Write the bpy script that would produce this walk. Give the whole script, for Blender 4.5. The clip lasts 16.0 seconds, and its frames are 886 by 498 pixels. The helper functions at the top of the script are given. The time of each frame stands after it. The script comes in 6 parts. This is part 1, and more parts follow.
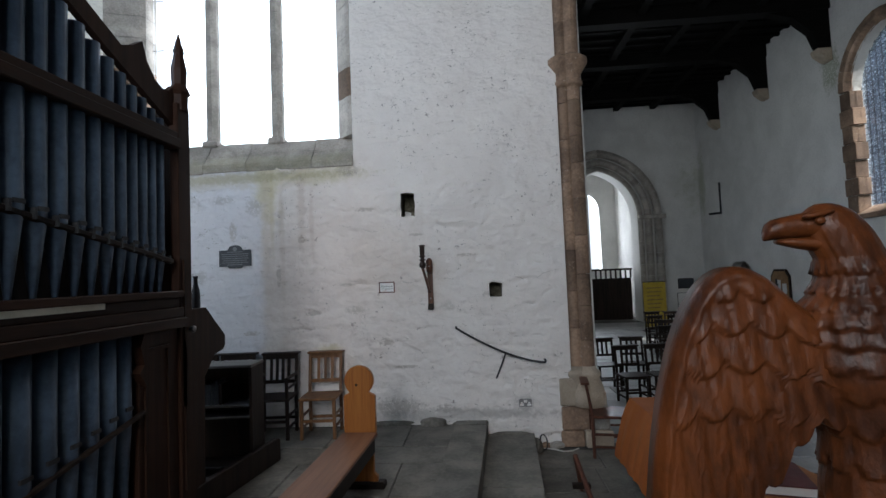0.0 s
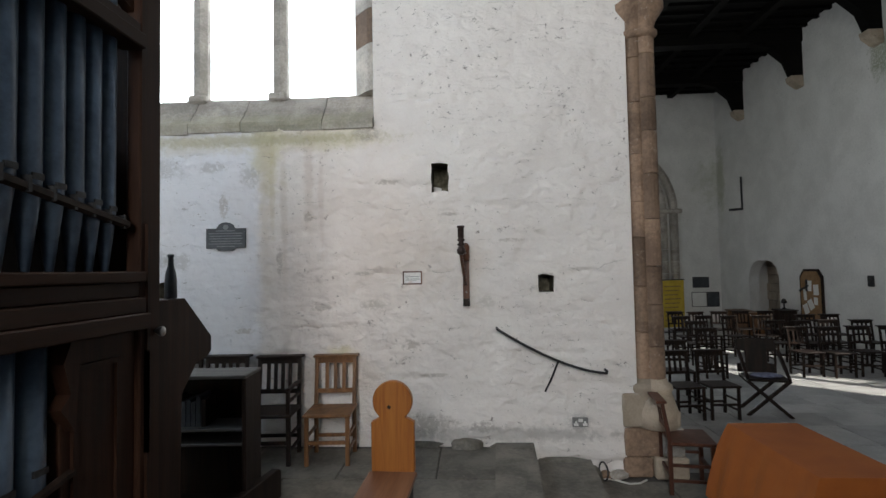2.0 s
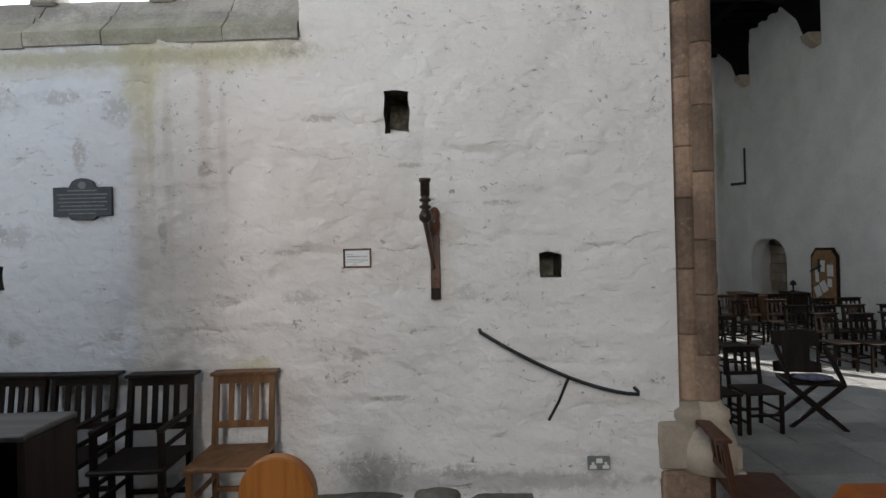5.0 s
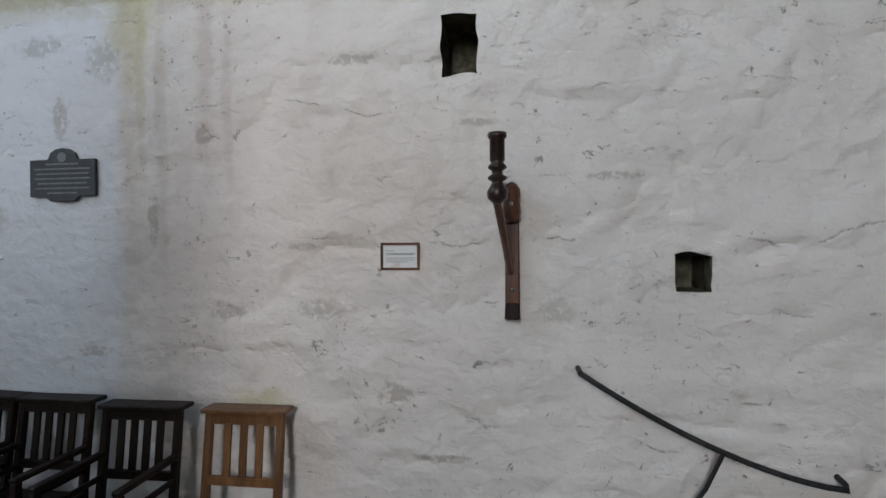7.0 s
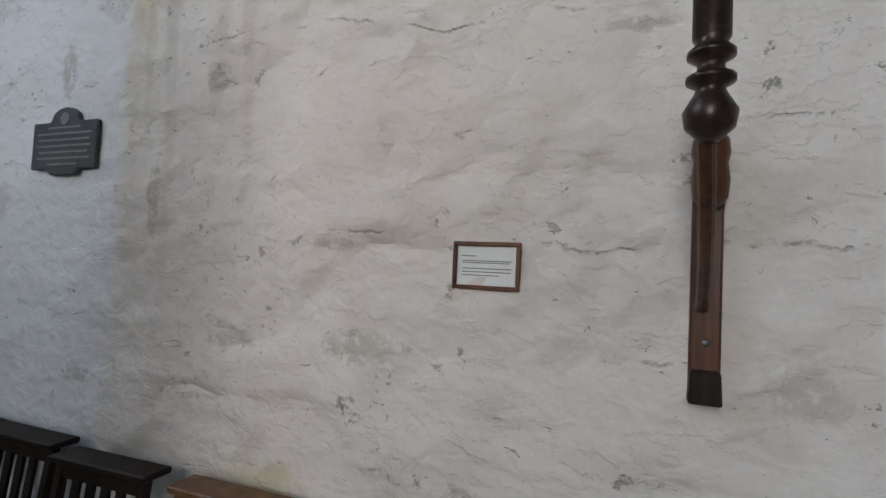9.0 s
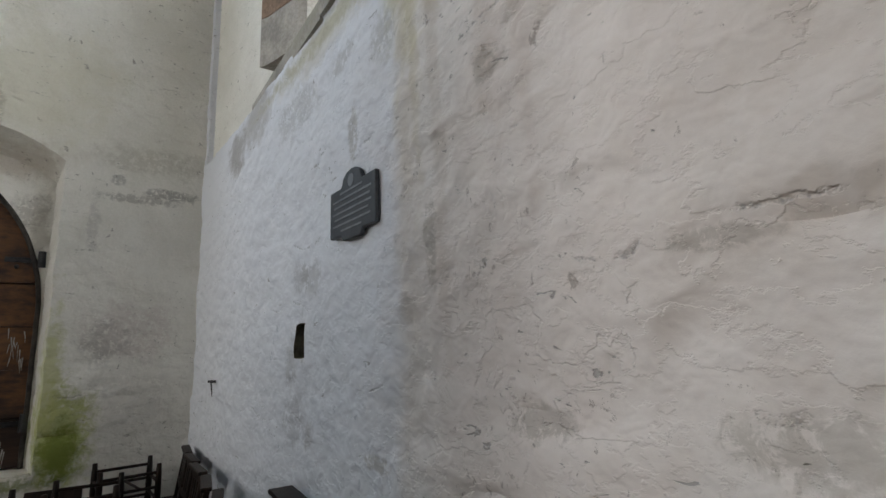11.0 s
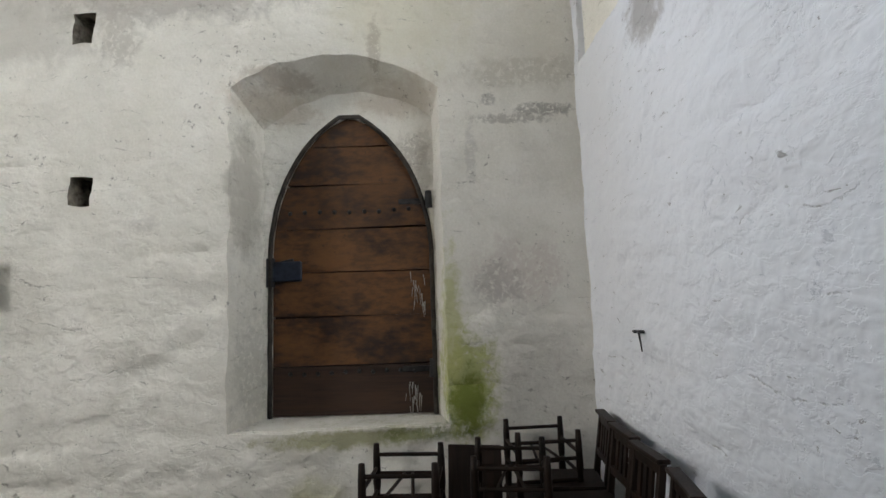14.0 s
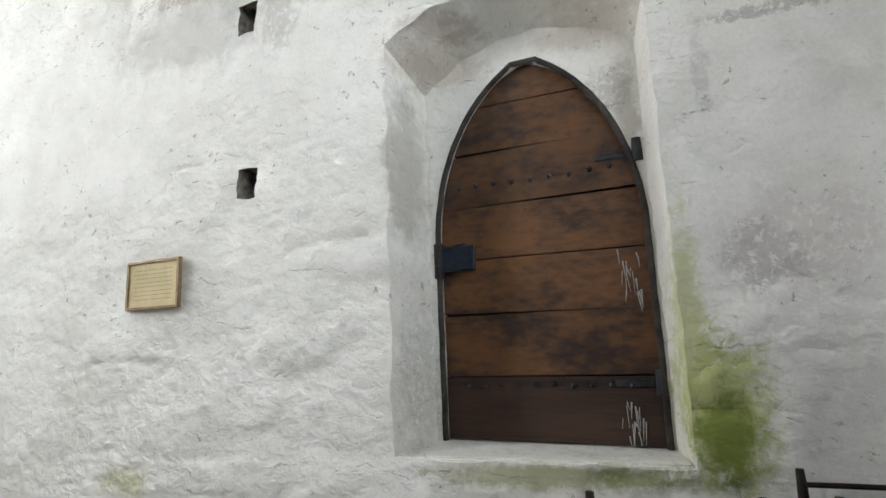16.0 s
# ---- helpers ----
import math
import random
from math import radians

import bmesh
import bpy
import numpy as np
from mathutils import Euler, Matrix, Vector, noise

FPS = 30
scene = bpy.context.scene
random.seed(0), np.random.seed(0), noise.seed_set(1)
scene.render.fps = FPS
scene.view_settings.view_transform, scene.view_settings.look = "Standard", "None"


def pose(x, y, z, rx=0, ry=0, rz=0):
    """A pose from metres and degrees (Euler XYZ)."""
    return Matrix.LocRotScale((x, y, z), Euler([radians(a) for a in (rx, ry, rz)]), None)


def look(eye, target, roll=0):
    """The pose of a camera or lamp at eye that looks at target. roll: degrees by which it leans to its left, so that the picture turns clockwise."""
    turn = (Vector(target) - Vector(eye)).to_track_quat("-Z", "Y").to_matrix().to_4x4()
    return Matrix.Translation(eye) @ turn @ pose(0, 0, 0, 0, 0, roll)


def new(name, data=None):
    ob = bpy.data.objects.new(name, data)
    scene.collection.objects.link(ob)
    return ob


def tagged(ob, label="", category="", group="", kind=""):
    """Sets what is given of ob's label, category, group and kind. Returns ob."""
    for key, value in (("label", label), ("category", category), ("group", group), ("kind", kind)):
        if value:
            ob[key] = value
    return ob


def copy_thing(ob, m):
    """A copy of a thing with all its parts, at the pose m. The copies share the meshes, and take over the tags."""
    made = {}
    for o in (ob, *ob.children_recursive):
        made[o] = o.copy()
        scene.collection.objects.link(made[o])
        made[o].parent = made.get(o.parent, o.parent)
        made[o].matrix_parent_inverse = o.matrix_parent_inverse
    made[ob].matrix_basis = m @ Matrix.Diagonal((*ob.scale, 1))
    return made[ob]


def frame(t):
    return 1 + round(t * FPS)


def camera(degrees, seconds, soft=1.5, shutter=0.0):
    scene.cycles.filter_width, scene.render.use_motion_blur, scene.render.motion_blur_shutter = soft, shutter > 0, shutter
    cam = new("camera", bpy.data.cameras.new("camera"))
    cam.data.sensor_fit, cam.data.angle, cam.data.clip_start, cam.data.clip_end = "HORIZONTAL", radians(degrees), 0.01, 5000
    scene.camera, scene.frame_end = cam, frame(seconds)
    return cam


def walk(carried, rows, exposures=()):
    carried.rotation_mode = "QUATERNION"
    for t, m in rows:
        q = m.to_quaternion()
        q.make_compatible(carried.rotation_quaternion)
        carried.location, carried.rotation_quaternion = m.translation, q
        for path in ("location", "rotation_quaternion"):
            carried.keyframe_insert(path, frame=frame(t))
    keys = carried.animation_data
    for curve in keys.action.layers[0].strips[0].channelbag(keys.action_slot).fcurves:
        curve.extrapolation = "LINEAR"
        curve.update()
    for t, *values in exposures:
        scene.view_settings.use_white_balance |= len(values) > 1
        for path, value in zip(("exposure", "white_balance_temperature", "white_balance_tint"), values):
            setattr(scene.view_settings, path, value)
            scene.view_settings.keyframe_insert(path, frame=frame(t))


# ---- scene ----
cam = camera(82.9, 16.0)
PATH = [
    (0, (0.418, 3.391, 2.122), (0.271, 5.383, 2.225), -2.3),
    (0.5, (0.175, 3.606, 2.038), (0.003, 5.599, 2.051), -2.8),
    (1, (0.024, 3.889, 2.103), (-0.216, 5.875, 2.139), -2.9),
    (1.5, (-0.11, 4.128, 2.095), (-0.354, 6.112, 2.161), -0.4),
    (2, (-0.138, 4.459, 2.075), (-0.249, 6.455, 2.157), -1.1),
    (2.5, (-0.107, 4.79, 2.057), (-0.185, 6.788, 2.094), -1.9),
    (3, (-0.103, 5.039, 2.072), (-0.13, 7.037, 2.136), -2.0),
    (3.2, (-0.114, 5.16, 2.055), (-0.065, 7.158, 2.14), -2.6),
    (5.3, (-0.052, 6.144, 2.025), (-0.107, 8.143, 2.012), -1.3),
    (5.5, (-0.052, 6.257, 2.013), (-0.102, 8.256, 1.984), -1.9),
    (6, (0.009, 6.531, 2.037), (-0.347, 8.498, 1.966), -1.1),
    (6.5, (-0.043, 6.774, 2.047), (-0.47, 8.727, 1.984), -1.2),
    (7, (-0.091, 7.062, 2.037), (-0.45, 9.03, 2.034), -0.4),
    (7.5, (-0.091, 7.338, 1.989), (-0.637, 9.261, 2.036), -0.4),
    (8, (-0.138, 7.564, 1.942), (-0.828, 9.437, 2.068), 0.6),
    (8.2, (-0.178, 7.652, 1.967), (-0.881, 9.522, 2.065), 1.5),
    (10.3, (-0.595, 8.591, 1.988), (-1.749, 10.209, 2.207), -1.3),
    (10.5, (-0.677, 8.608, 1.998), (-1.959, 10.123, 2.245), -3.1),
    (11, (-0.801, 8.571, 1.903), (-2.43, 9.676, 2.258), -1.7),
    (11.5, (-0.991, 8.634, 1.94), (-2.822, 9.338, 2.328), -2.2),
    (12, (-1.19, 8.548, 1.922), (-3.029, 9.205, 2.35), -1.8),
    (12.5, (-1.403, 8.448, 1.863), (-3.331, 8.892, 2.154), -2.0),
    (13, (-1.655, 8.467, 1.844), (-3.63, 8.553, 2.141), -3.0),
    (13.5, (-1.89, 8.43, 1.827), (-3.868, 8.373, 2.116), -3.0),
    (14, (-2.145, 8.286, 1.832), (-4.133, 8.255, 2.051), -2.0),
    (14.5, (-2.415, 8.31, 1.747), (-4.394, 8.103, 1.946), -2.3),
    (15, (-2.629, 8.321, 1.735), (-4.56, 7.856, 1.97), -2.3),
    (15.5, (-2.86, 8.22, 1.682), (-4.768, 7.679, 1.938), -2.2),
    (16, (-3.013, 8.092, 1.681), (-4.848, 7.365, 2.004), -2.4),
]
EXPOSURES = [(0, 0.4, 5950, 10), (0.5, 0.46, 6050, 10), (1.5, 0.72, 6350, 10), (2, 0.78, 6450, 10), (3, 0.76, 6450, 10), (5.5, 0.63, 6300, 10), (6.5, 0.6, 6200, 10), (8, 0.62, 6250, 10), (10.5, 0.45, 6500, 10), (11.5, 0.6, 6450, 10), (12.5, 0.84, 6500, 10), (13, 0.95, 6600, 10), (14, 1.05, 6550, 10), (14.5, 1.2, 6400, 10), (15, 1.36, 6250, 10), (16, 1.55, 6150, 10)]
walk(cam, [(t, look(eye, target, roll)) for t, eye, target, roll in PATH], EXPOSURES)

# ---- world, sun, window light ----
world = bpy.data.worlds.new("sky")
scene.world = world
world.use_nodes = True
wn = world.node_tree.nodes
sky = wn.new("ShaderNodeTexSky")
sky.sky_type, sky.sun_disc = "NISHITA", False
sky.sun_elevation, sky.sun_rotation = radians(47.4), radians(133.5)
world.node_tree.links.new(sky.outputs[0], wn["Background"].inputs[0])
wn["Background"].inputs[1].default_value = 0.05

sun = new("sun", bpy.data.lights.new("sun", "SUN"))
sun.data.energy, sun.data.angle, sun.data.color = 5.0, radians(0.6), (1, 0.95, 0.86)
sun.matrix_world = look((20, -19, 30), (0, 0, 0))


def window_light(name, place, target, w, h, watts, colour):
    """The sky seen in a window's opening."""
    lamp = new(name, bpy.data.lights.new(name, "AREA"))
    lamp.data.shape, lamp.data.size, lamp.data.size_y = "RECTANGLE", w, h
    lamp.data.energy, lamp.data.color = watts, colour
    lamp.matrix_world = look(place, target)
    return lamp


window_light("north_window_light", (-2.58, 9.98, 5.4), (-2.58, 0, 5.4), 2.6, 3.0, 66.0, (0.95, 0.98, 1.0))
window_light("east_window_light", (-5.62, 5.9, 6.0), (0, 5.9, 6.0), 2.6, 2.4, 95.0, (0.64, 0.8, 1.0))
window_light("south_window_light", (-4.4, -0.75, 4.9), (-4.4, 9, 4.9), 1.7, 3.4, 80.0, (0.96, 0.975, 0.96))
window_light("south_window_light", (-0.6, -0.75, 4.9), (-0.6, 9, 4.9), 1.7, 3.4, 235.0, (1.0, 0.985, 0.96))
window_light("nave_window_light", (8.93, 10.6, 5.1), (0, 10.6, 5.1), 1.9, 3.6, 10.0, (0.8, 0.9, 1.0))
window_light("nave_window_light", (8.93, 14.35, 5.1), (0, 14.35, 5.1), 1.9, 3.6, 10.0, (0.8, 0.9, 1.0))
# two added fill lamps, out of view, that brighten the opposite nave wall
window_light("nave_fill_light", (1.3, 13.6, 4.6), (9, 13.6, 4.6), 1.7, 3.2, 26.0, (0.82, 0.91, 1.0))
window_light("nave_fill_light", (1.3, 18.4, 4.6), (9, 18.4, 4.6), 1.7, 3.2, 10.0, (0.9, 0.94, 1.0))
window_light("tower_window_light", (5.4, 28.75, 3.6), (5.4, 0, 3.6), 1.5, 2.8, 150.0, (0.95, 0.98, 1.0))


# ---- materials ----
def ln(m, a, b):
    m.node_tree.links.new(a, b)


def mixc(m, fac, a, b, blend="MIX"):
    n = m.node_tree.nodes.new("ShaderNodeMix")
    n.data_type, n.blend_type = "RGBA", blend
    for sock, v in ((n.inputs[0], fac), (n.inputs[6], a), (n.inputs[7], b)):
        if hasattr(v, "links"):
            ln(m, v, sock)
        elif sock == n.inputs[0]:
            sock.default_value = v
        else:
            sock.default_value = (*v, 1)
    return n.outputs[2]


def mth(m, op, a, b=0.5, c=0.0, clamp=False):
    n = m.node_tree.nodes.new("ShaderNodeMath")
    n.operation, n.use_clamp = op, clamp
    for i, v in enumerate((a, b, c)):
        if hasattr(v, "links"):
            ln(m, v, n.inputs[i])
        else:
            n.inputs[i].default_value = v
    return n.outputs[0]


def ramp(m, v, lo, hi):
    n = m.node_tree.nodes.new("ShaderNodeMapRange")
    n.interpolation_type = "SMOOTHSTEP"
    ln(m, v, n.inputs[0])
    n.inputs[1].default_value, n.inputs[2].default_value = lo, hi
    return n.outputs[0]


def coords(m, stretch=(1, 1, 1), world_space=False):
    if world_space:
        src = m.node_tree.nodes.new("ShaderNodeNewGeometry").outputs["Position"]
    else:
        src = m.node_tree.nodes.new("ShaderNodeTexCoord").outputs["Object"]
    mp = m.node_tree.nodes.new("ShaderNodeMapping")
    mp.inputs["Scale"].default_value = stretch
    ln(m, src, mp.inputs[0])
    return mp.outputs[0]


def noise_tex(m, vec, scale, detail=4.0, rough=0.55, distortion=0.0):
    n = m.node_tree.nodes.new("ShaderNodeTexNoise")
    ln(m, vec, n.inputs["Vector"])
    n.inputs["Scale"].default_value, n.inputs["Detail"].default_value = scale, detail
    n.inputs["Roughness"].default_value, n.inputs["Distortion"].default_value = rough, distortion
    return n.outputs["Fac"]


def surface(name, dark, light, rough=0.8, metal=0.0, scale=3.0, fine=40.0, bump=0.3, stretch=(1, 1, 1), world_space=False,
            stains=(), specks=0.0, speck_colour=(0.12, 0.11, 0.1), piece_var=0.0, depth=0.01, gloss=0.5, crumbs=0.0, ledge=0.0, light_zones=()):
    """A material with broad and fine variation, fine relief, stains and painted shade of their own shape at given
    places, and zones tinted as by coloured light.
    """
    m = bpy.data.materials.new(name)
    m.use_nodes = True
    bsdf = m.node_tree.nodes["Principled BSDF"]
    bsdf.inputs["Roughness"].default_value, bsdf.inputs["Metallic"].default_value = rough, metal
    bsdf.inputs["Specular IOR Level"].default_value = gloss
    vec = coords(m, stretch, world_space)
    broad = noise_tex(m, vec, scale, 5, 0.6, 0.3)
    small = noise_tex(m, vec, fine, 4, 0.6)
    both = mth(m, "ADD", mth(m, "MULTIPLY", broad, 0.65), mth(m, "MULTIPLY", small, 0.35))
    colour = mixc(m, ramp(m, both, 0.34, 0.66), dark, light)
    if piece_var:
        info = m.node_tree.nodes.new("ShaderNodeObjectInfo")
        hsv = m.node_tree.nodes.new("ShaderNodeHueSaturation")
        ln(m, mth(m, "MULTIPLY_ADD", info.outputs["Random"], piece_var * 2, 1 - piece_var), hsv.inputs["Value"])
        ln(m, colour, hsv.inputs["Color"])
        colour = hsv.outputs[0]
    if specks:
        here = coords(m, (1, 1, 1), world_space)
        sp = noise_tex(m, here, 15.0, 8, 0.74, 0.3)
        where = ramp(m, noise_tex(m, here, 1.4, 3, 0.6), 0.42, 0.62)
        sp = mth(m, "ADD", sp, mth(m, "MULTIPLY", where, 0.06))
        colour = mixc(m, mth(m, "MULTIPLY", ramp(m, sp, 0.655, 0.7), specks), colour, speck_colour)
    for axis, lo, hi, tint, strength in light_zones:
        geo = m.node_tree.nodes.new("ShaderNodeNewGeometry")
        sep = m.node_tree.nodes.new("ShaderNodeSeparateXYZ")
        ln(m, geo.outputs["Position"], sep.inputs[0])
        ragged = mth(m, "ADD", sep.outputs[axis], mth(m, "MULTIPLY_ADD", noise_tex(m, geo.outputs["Position"], 4.0, 6, 0.65), 0.3, -0.15))
        colour = mixc(m, mth(m, "MULTIPLY", ramp(m, ragged, lo, hi), strength), colour, tint)
    for centre, radii, tint, strength, grain, edge in stains:
        mp = m.node_tree.nodes.new("ShaderNodeVectorMath")
        mp.operation = "SUBTRACT"
        geo = m.node_tree.nodes.new("ShaderNodeNewGeometry")
        ln(m, geo.outputs["Position"], mp.inputs[0])
        mp.inputs[1].default_value = centre
        dv = m.node_tree.nodes.new("ShaderNodeVectorMath")
        dv.operation = "DIVIDE"
        ln(m, mp.outputs[0], dv.inputs[0])
        dv.inputs[1].default_value = radii
        le = m.node_tree.nodes.new("ShaderNodeVectorMath")
        le.operation = "LENGTH"
        ln(m, dv.outputs[0], le.inputs[0])
        wob = noise_tex(m, geo.outputs["Position"], grain, 6, 0.7, 0.4)
        d = mth(m, "ADD", le.outputs["Value"], mth(m, "MULTIPLY_ADD", wob, 2.3, -1.15))
        mask = mth(m, "SUBTRACT", 1.0, ramp(m, d, 0.85 - edge, 1.0 + edge))
        if edge <= 0.3:
            mask = mth(m, "MULTIPLY", mask, ramp(m, noise_tex(m, geo.outputs["Position"], 24.0, 6, 0.7, 0.5), 0.38, 0.5))
        colour = mixc(m, mth(m, "MULTIPLY", mask, strength * (0.62 if edge <= 0.3 else 0.9)), colour, tint)
    ln(m, colour, bsdf.inputs["Base Color"])
    bp = m.node_tree.nodes.new("ShaderNodeBump")
    bp.inputs["Strength"].default_value, bp.inputs["Distance"].default_value = bump, depth
    height = mth(m, "ADD", mth(m, "MULTIPLY", broad, 0.5), mth(m, "MULTIPLY", small, 0.5))
    if crumbs:
        lumps = noise_tex(m, coords(m, (1, 1, 1.3), world_space), 10.0, 2.2, 0.42, 0.35)
        flakes = ramp(m, noise_tex(m, coords(m, (1, 1, 1.6), world_space), 7.0, 6, 0.62, 0.1), 0.47, 0.51)
        ledges = ramp(m, noise_tex(m, coords(m, (1, 1, 1.5), world_space), 3.1, 6, 0.6, 0.5), 0.492, 0.506)
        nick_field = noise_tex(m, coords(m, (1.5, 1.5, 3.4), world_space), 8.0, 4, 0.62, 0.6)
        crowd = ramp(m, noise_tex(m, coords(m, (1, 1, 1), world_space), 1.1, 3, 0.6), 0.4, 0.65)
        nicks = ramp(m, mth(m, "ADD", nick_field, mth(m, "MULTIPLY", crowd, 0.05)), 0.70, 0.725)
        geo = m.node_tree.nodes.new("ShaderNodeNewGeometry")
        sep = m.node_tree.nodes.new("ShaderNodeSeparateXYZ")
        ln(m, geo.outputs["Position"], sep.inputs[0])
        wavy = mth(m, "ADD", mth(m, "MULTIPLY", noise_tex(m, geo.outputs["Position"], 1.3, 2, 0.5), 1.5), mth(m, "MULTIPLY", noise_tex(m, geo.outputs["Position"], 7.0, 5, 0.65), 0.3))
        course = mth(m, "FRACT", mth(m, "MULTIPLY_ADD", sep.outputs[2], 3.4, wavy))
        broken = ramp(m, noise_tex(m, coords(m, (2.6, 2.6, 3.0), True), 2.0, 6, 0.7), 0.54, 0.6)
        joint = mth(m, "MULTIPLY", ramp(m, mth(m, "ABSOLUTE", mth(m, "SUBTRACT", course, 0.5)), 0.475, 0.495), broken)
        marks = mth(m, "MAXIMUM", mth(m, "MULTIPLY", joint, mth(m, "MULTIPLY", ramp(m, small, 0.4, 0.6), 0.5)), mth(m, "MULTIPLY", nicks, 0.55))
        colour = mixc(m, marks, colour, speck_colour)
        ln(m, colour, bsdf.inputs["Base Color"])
        height = mth(m, "SUBTRACT", height, mth(m, "MULTIPLY", joint, 2.0))
        height = mth(m, "ADD", mth(m, "MULTIPLY", height, 0.12), mth(m, "MULTIPLY", lumps, crumbs))
        height = mth(m, "ADD", height, mth(m, "ADD", mth(m, "MULTIPLY", flakes, 0.12 * ledge), mth(m, "MULTIPLY", ledges, mth(m, "MULTIPLY", crowd, 0.3 * ledge))))
        height = mth(m, "SUBTRACT", height, mth(m, "MULTIPLY", nicks, 0.5))
    ln(m, height, bp.inputs["Height"])
    ln(m, bp.outputs[0], bsdf.inputs["Normal"])
    ln(m, mth(m, "MULTIPLY_ADD", small, 0.3, rough - 0.15, True), bsdf.inputs["Roughness"])
    return m


GREEN, MOSS, RUST, GREY = (0.36, 0.36, 0.1), (0.16, 0.2, 0.02), (0.42, 0.33, 0.24), (0.3, 0.29, 0.27)
north_stains_and_shade = [
    ((-4.55, 9.3, 3.3), (0.22, 1, 0.16), (0.34, 0.32, 0.3), 0.85, 8, 0.33),
    ((-3.3, 9.3, 1.55), (0.14, 1, 0.12), (0.42, 0.41, 0.42), 0.8, 9, 0.2),
    ((-3.1, 9.3, 1.5), (0.07, 1, 0.06), (0.42, 0.41, 0.42), 0.75, 14, 0.35),
    ((-3.25, 9.3, 2.22), (0.1, 1, 0.09), (0.42, 0.41, 0.42), 0.8, 12, 0.2),
    ((-2.0, 9.37, 2.6), (0.035, 1, 0.8), (0.46, 0.38, 0.3), 0.35, 9, 0.45),
    ((-2.12, 9.37, 2.9), (0.03, 1, 0.55), (0.48, 0.41, 0.24), 0.4, 9, 0.45),
    ((-1.62, 9.37, 2.75), (0.03, 1, 0.45), (0.46, 0.37, 0.32), 0.35, 12, 0.45),
    # three holes: recess shade put into the colour, mossy in the first
    ((-3.225, 9.56, 1.92), (0.16, 0.15, 0.2), (0.06, 0.06, 0.03), 0.95, 9, 0.35),
    ((-0.43, 9.6, 2.98), (0.18, 0.17, 0.24), (0.11, 0.1, 0.08), 0.9, 9, 0.4),
    ((0.58, 9.59, 1.92), (0.16, 0.17, 0.2), (0.11, 0.1, 0.08), 0.9, 9, 0.4),
    ((-2.18, 9.37, 3.35), (0.16, 1, 0.5), (0.5, 0.46, 0.2), 0.6, 7, 0.5),
    ((-2.2, 9.37, 2.5), (0.06, 1, 0.9), (0.5, 0.42, 0.32), 0.4, 6, 0.7),
    ((-1.75, 9.37, 3.1), (0.05, 1, 0.6), (0.5, 0.42, 0.36), 0.5, 14, 0.5),
    ((-1.5, 9.37, 3.4), (0.5, 1, 0.1), (0.45, 0.42, 0.2), 0.55, 9, 0.5),
    ((-2.9, 9.37, 3.38), (0.7, 1, 0.1), (0.5, 0.45, 0.33), 0.5, 9, 0.5),
    ((-2.35, 9.37, 3.05), (0.1, 1, 0.1), GREY, 0.7, 14, 0.3),
    ((-2.75, 9.37, 3.15), (0.16, 1, 0.06), GREY, 0.7, 14, 0.3),
    ((-3.35, 9.37, 3.15), (0.3, 1, 0.12), GREY, 0.6, 10, 0.3),
    # broad pinkish tint over the middle of the wall
    ((-1.4, 9.37, 2.1), (0.75, 1, 1.2), (0.66, 0.52, 0.44), 0.42, 1.3, 1.0),
    ((-1.45, 9.37, 1.28), (0.14, 1, 0.06), (0.45, 0.38, 0.15), 0.6, 10, 0.5),
    ((-0.62, 9.37, 0.58), (0.3, 1, 0.1), (0.28, 0.25, 0.21), 0.8, 16, 0.25),
    ((-0.05, 9.37, 0.55), (0.14, 1, 0.05), (0.2, 0.17, 0.14), 0.85, 22, 0.2),
    ((0.2, 9.37, 0.48), (1.0, 1, 0.07), GREY, 0.6, 12, 0.4),
    ((0.86, 9.37, 0.6), (0.13, 1, 0.09), (0.3, 0.3, 0.29), 0.7, 24, 0.25),
    ((-3.33, 9.3, 1.8), (0.08, 1, 0.14), GREY, 0.6, 12, 0.25),
    ((-3.1, 9.3, 2.2), (0.12, 1, 0.1), GREY, 0.6, 12, 0.3),
    ((-4.1, 9.3, 3.42), (0.28, 1, 0.2), (0.36, 0.34, 0.31), 0.75, 7, 0.4),
    ((-2.5, 9.37, 3.42), (1.4, 1, 0.06), (0.4, 0.37, 0.22), 0.7, 16, 0.4),
    ((-1.15, 9.37, 3.44), (0.14, 1, 0.07), (0.3, 0.27, 0.22), 0.8, 20, 0.3),
    ((-0.7, 9.37, 2.3), (0.5, 1, 0.5), (0.5, 0.4, 0.31), 0.3, 9, 0.8),
    ((-1.9, 9.37, 1.9), (0.35, 1, 0.6), (0.5, 0.42, 0.38), 0.4, 8, 0.8),
    ((0.0, 9.37, 1.75), (0.08, 1, 0.06), (0.4, 0.38, 0.33), 0.6, 20, 0.3),
    ((-1.1, 9.37, 1.74), (0.14, 1, 0.05), (0.34, 0.3, 0.24), 0.7, 16, 0.3),
]
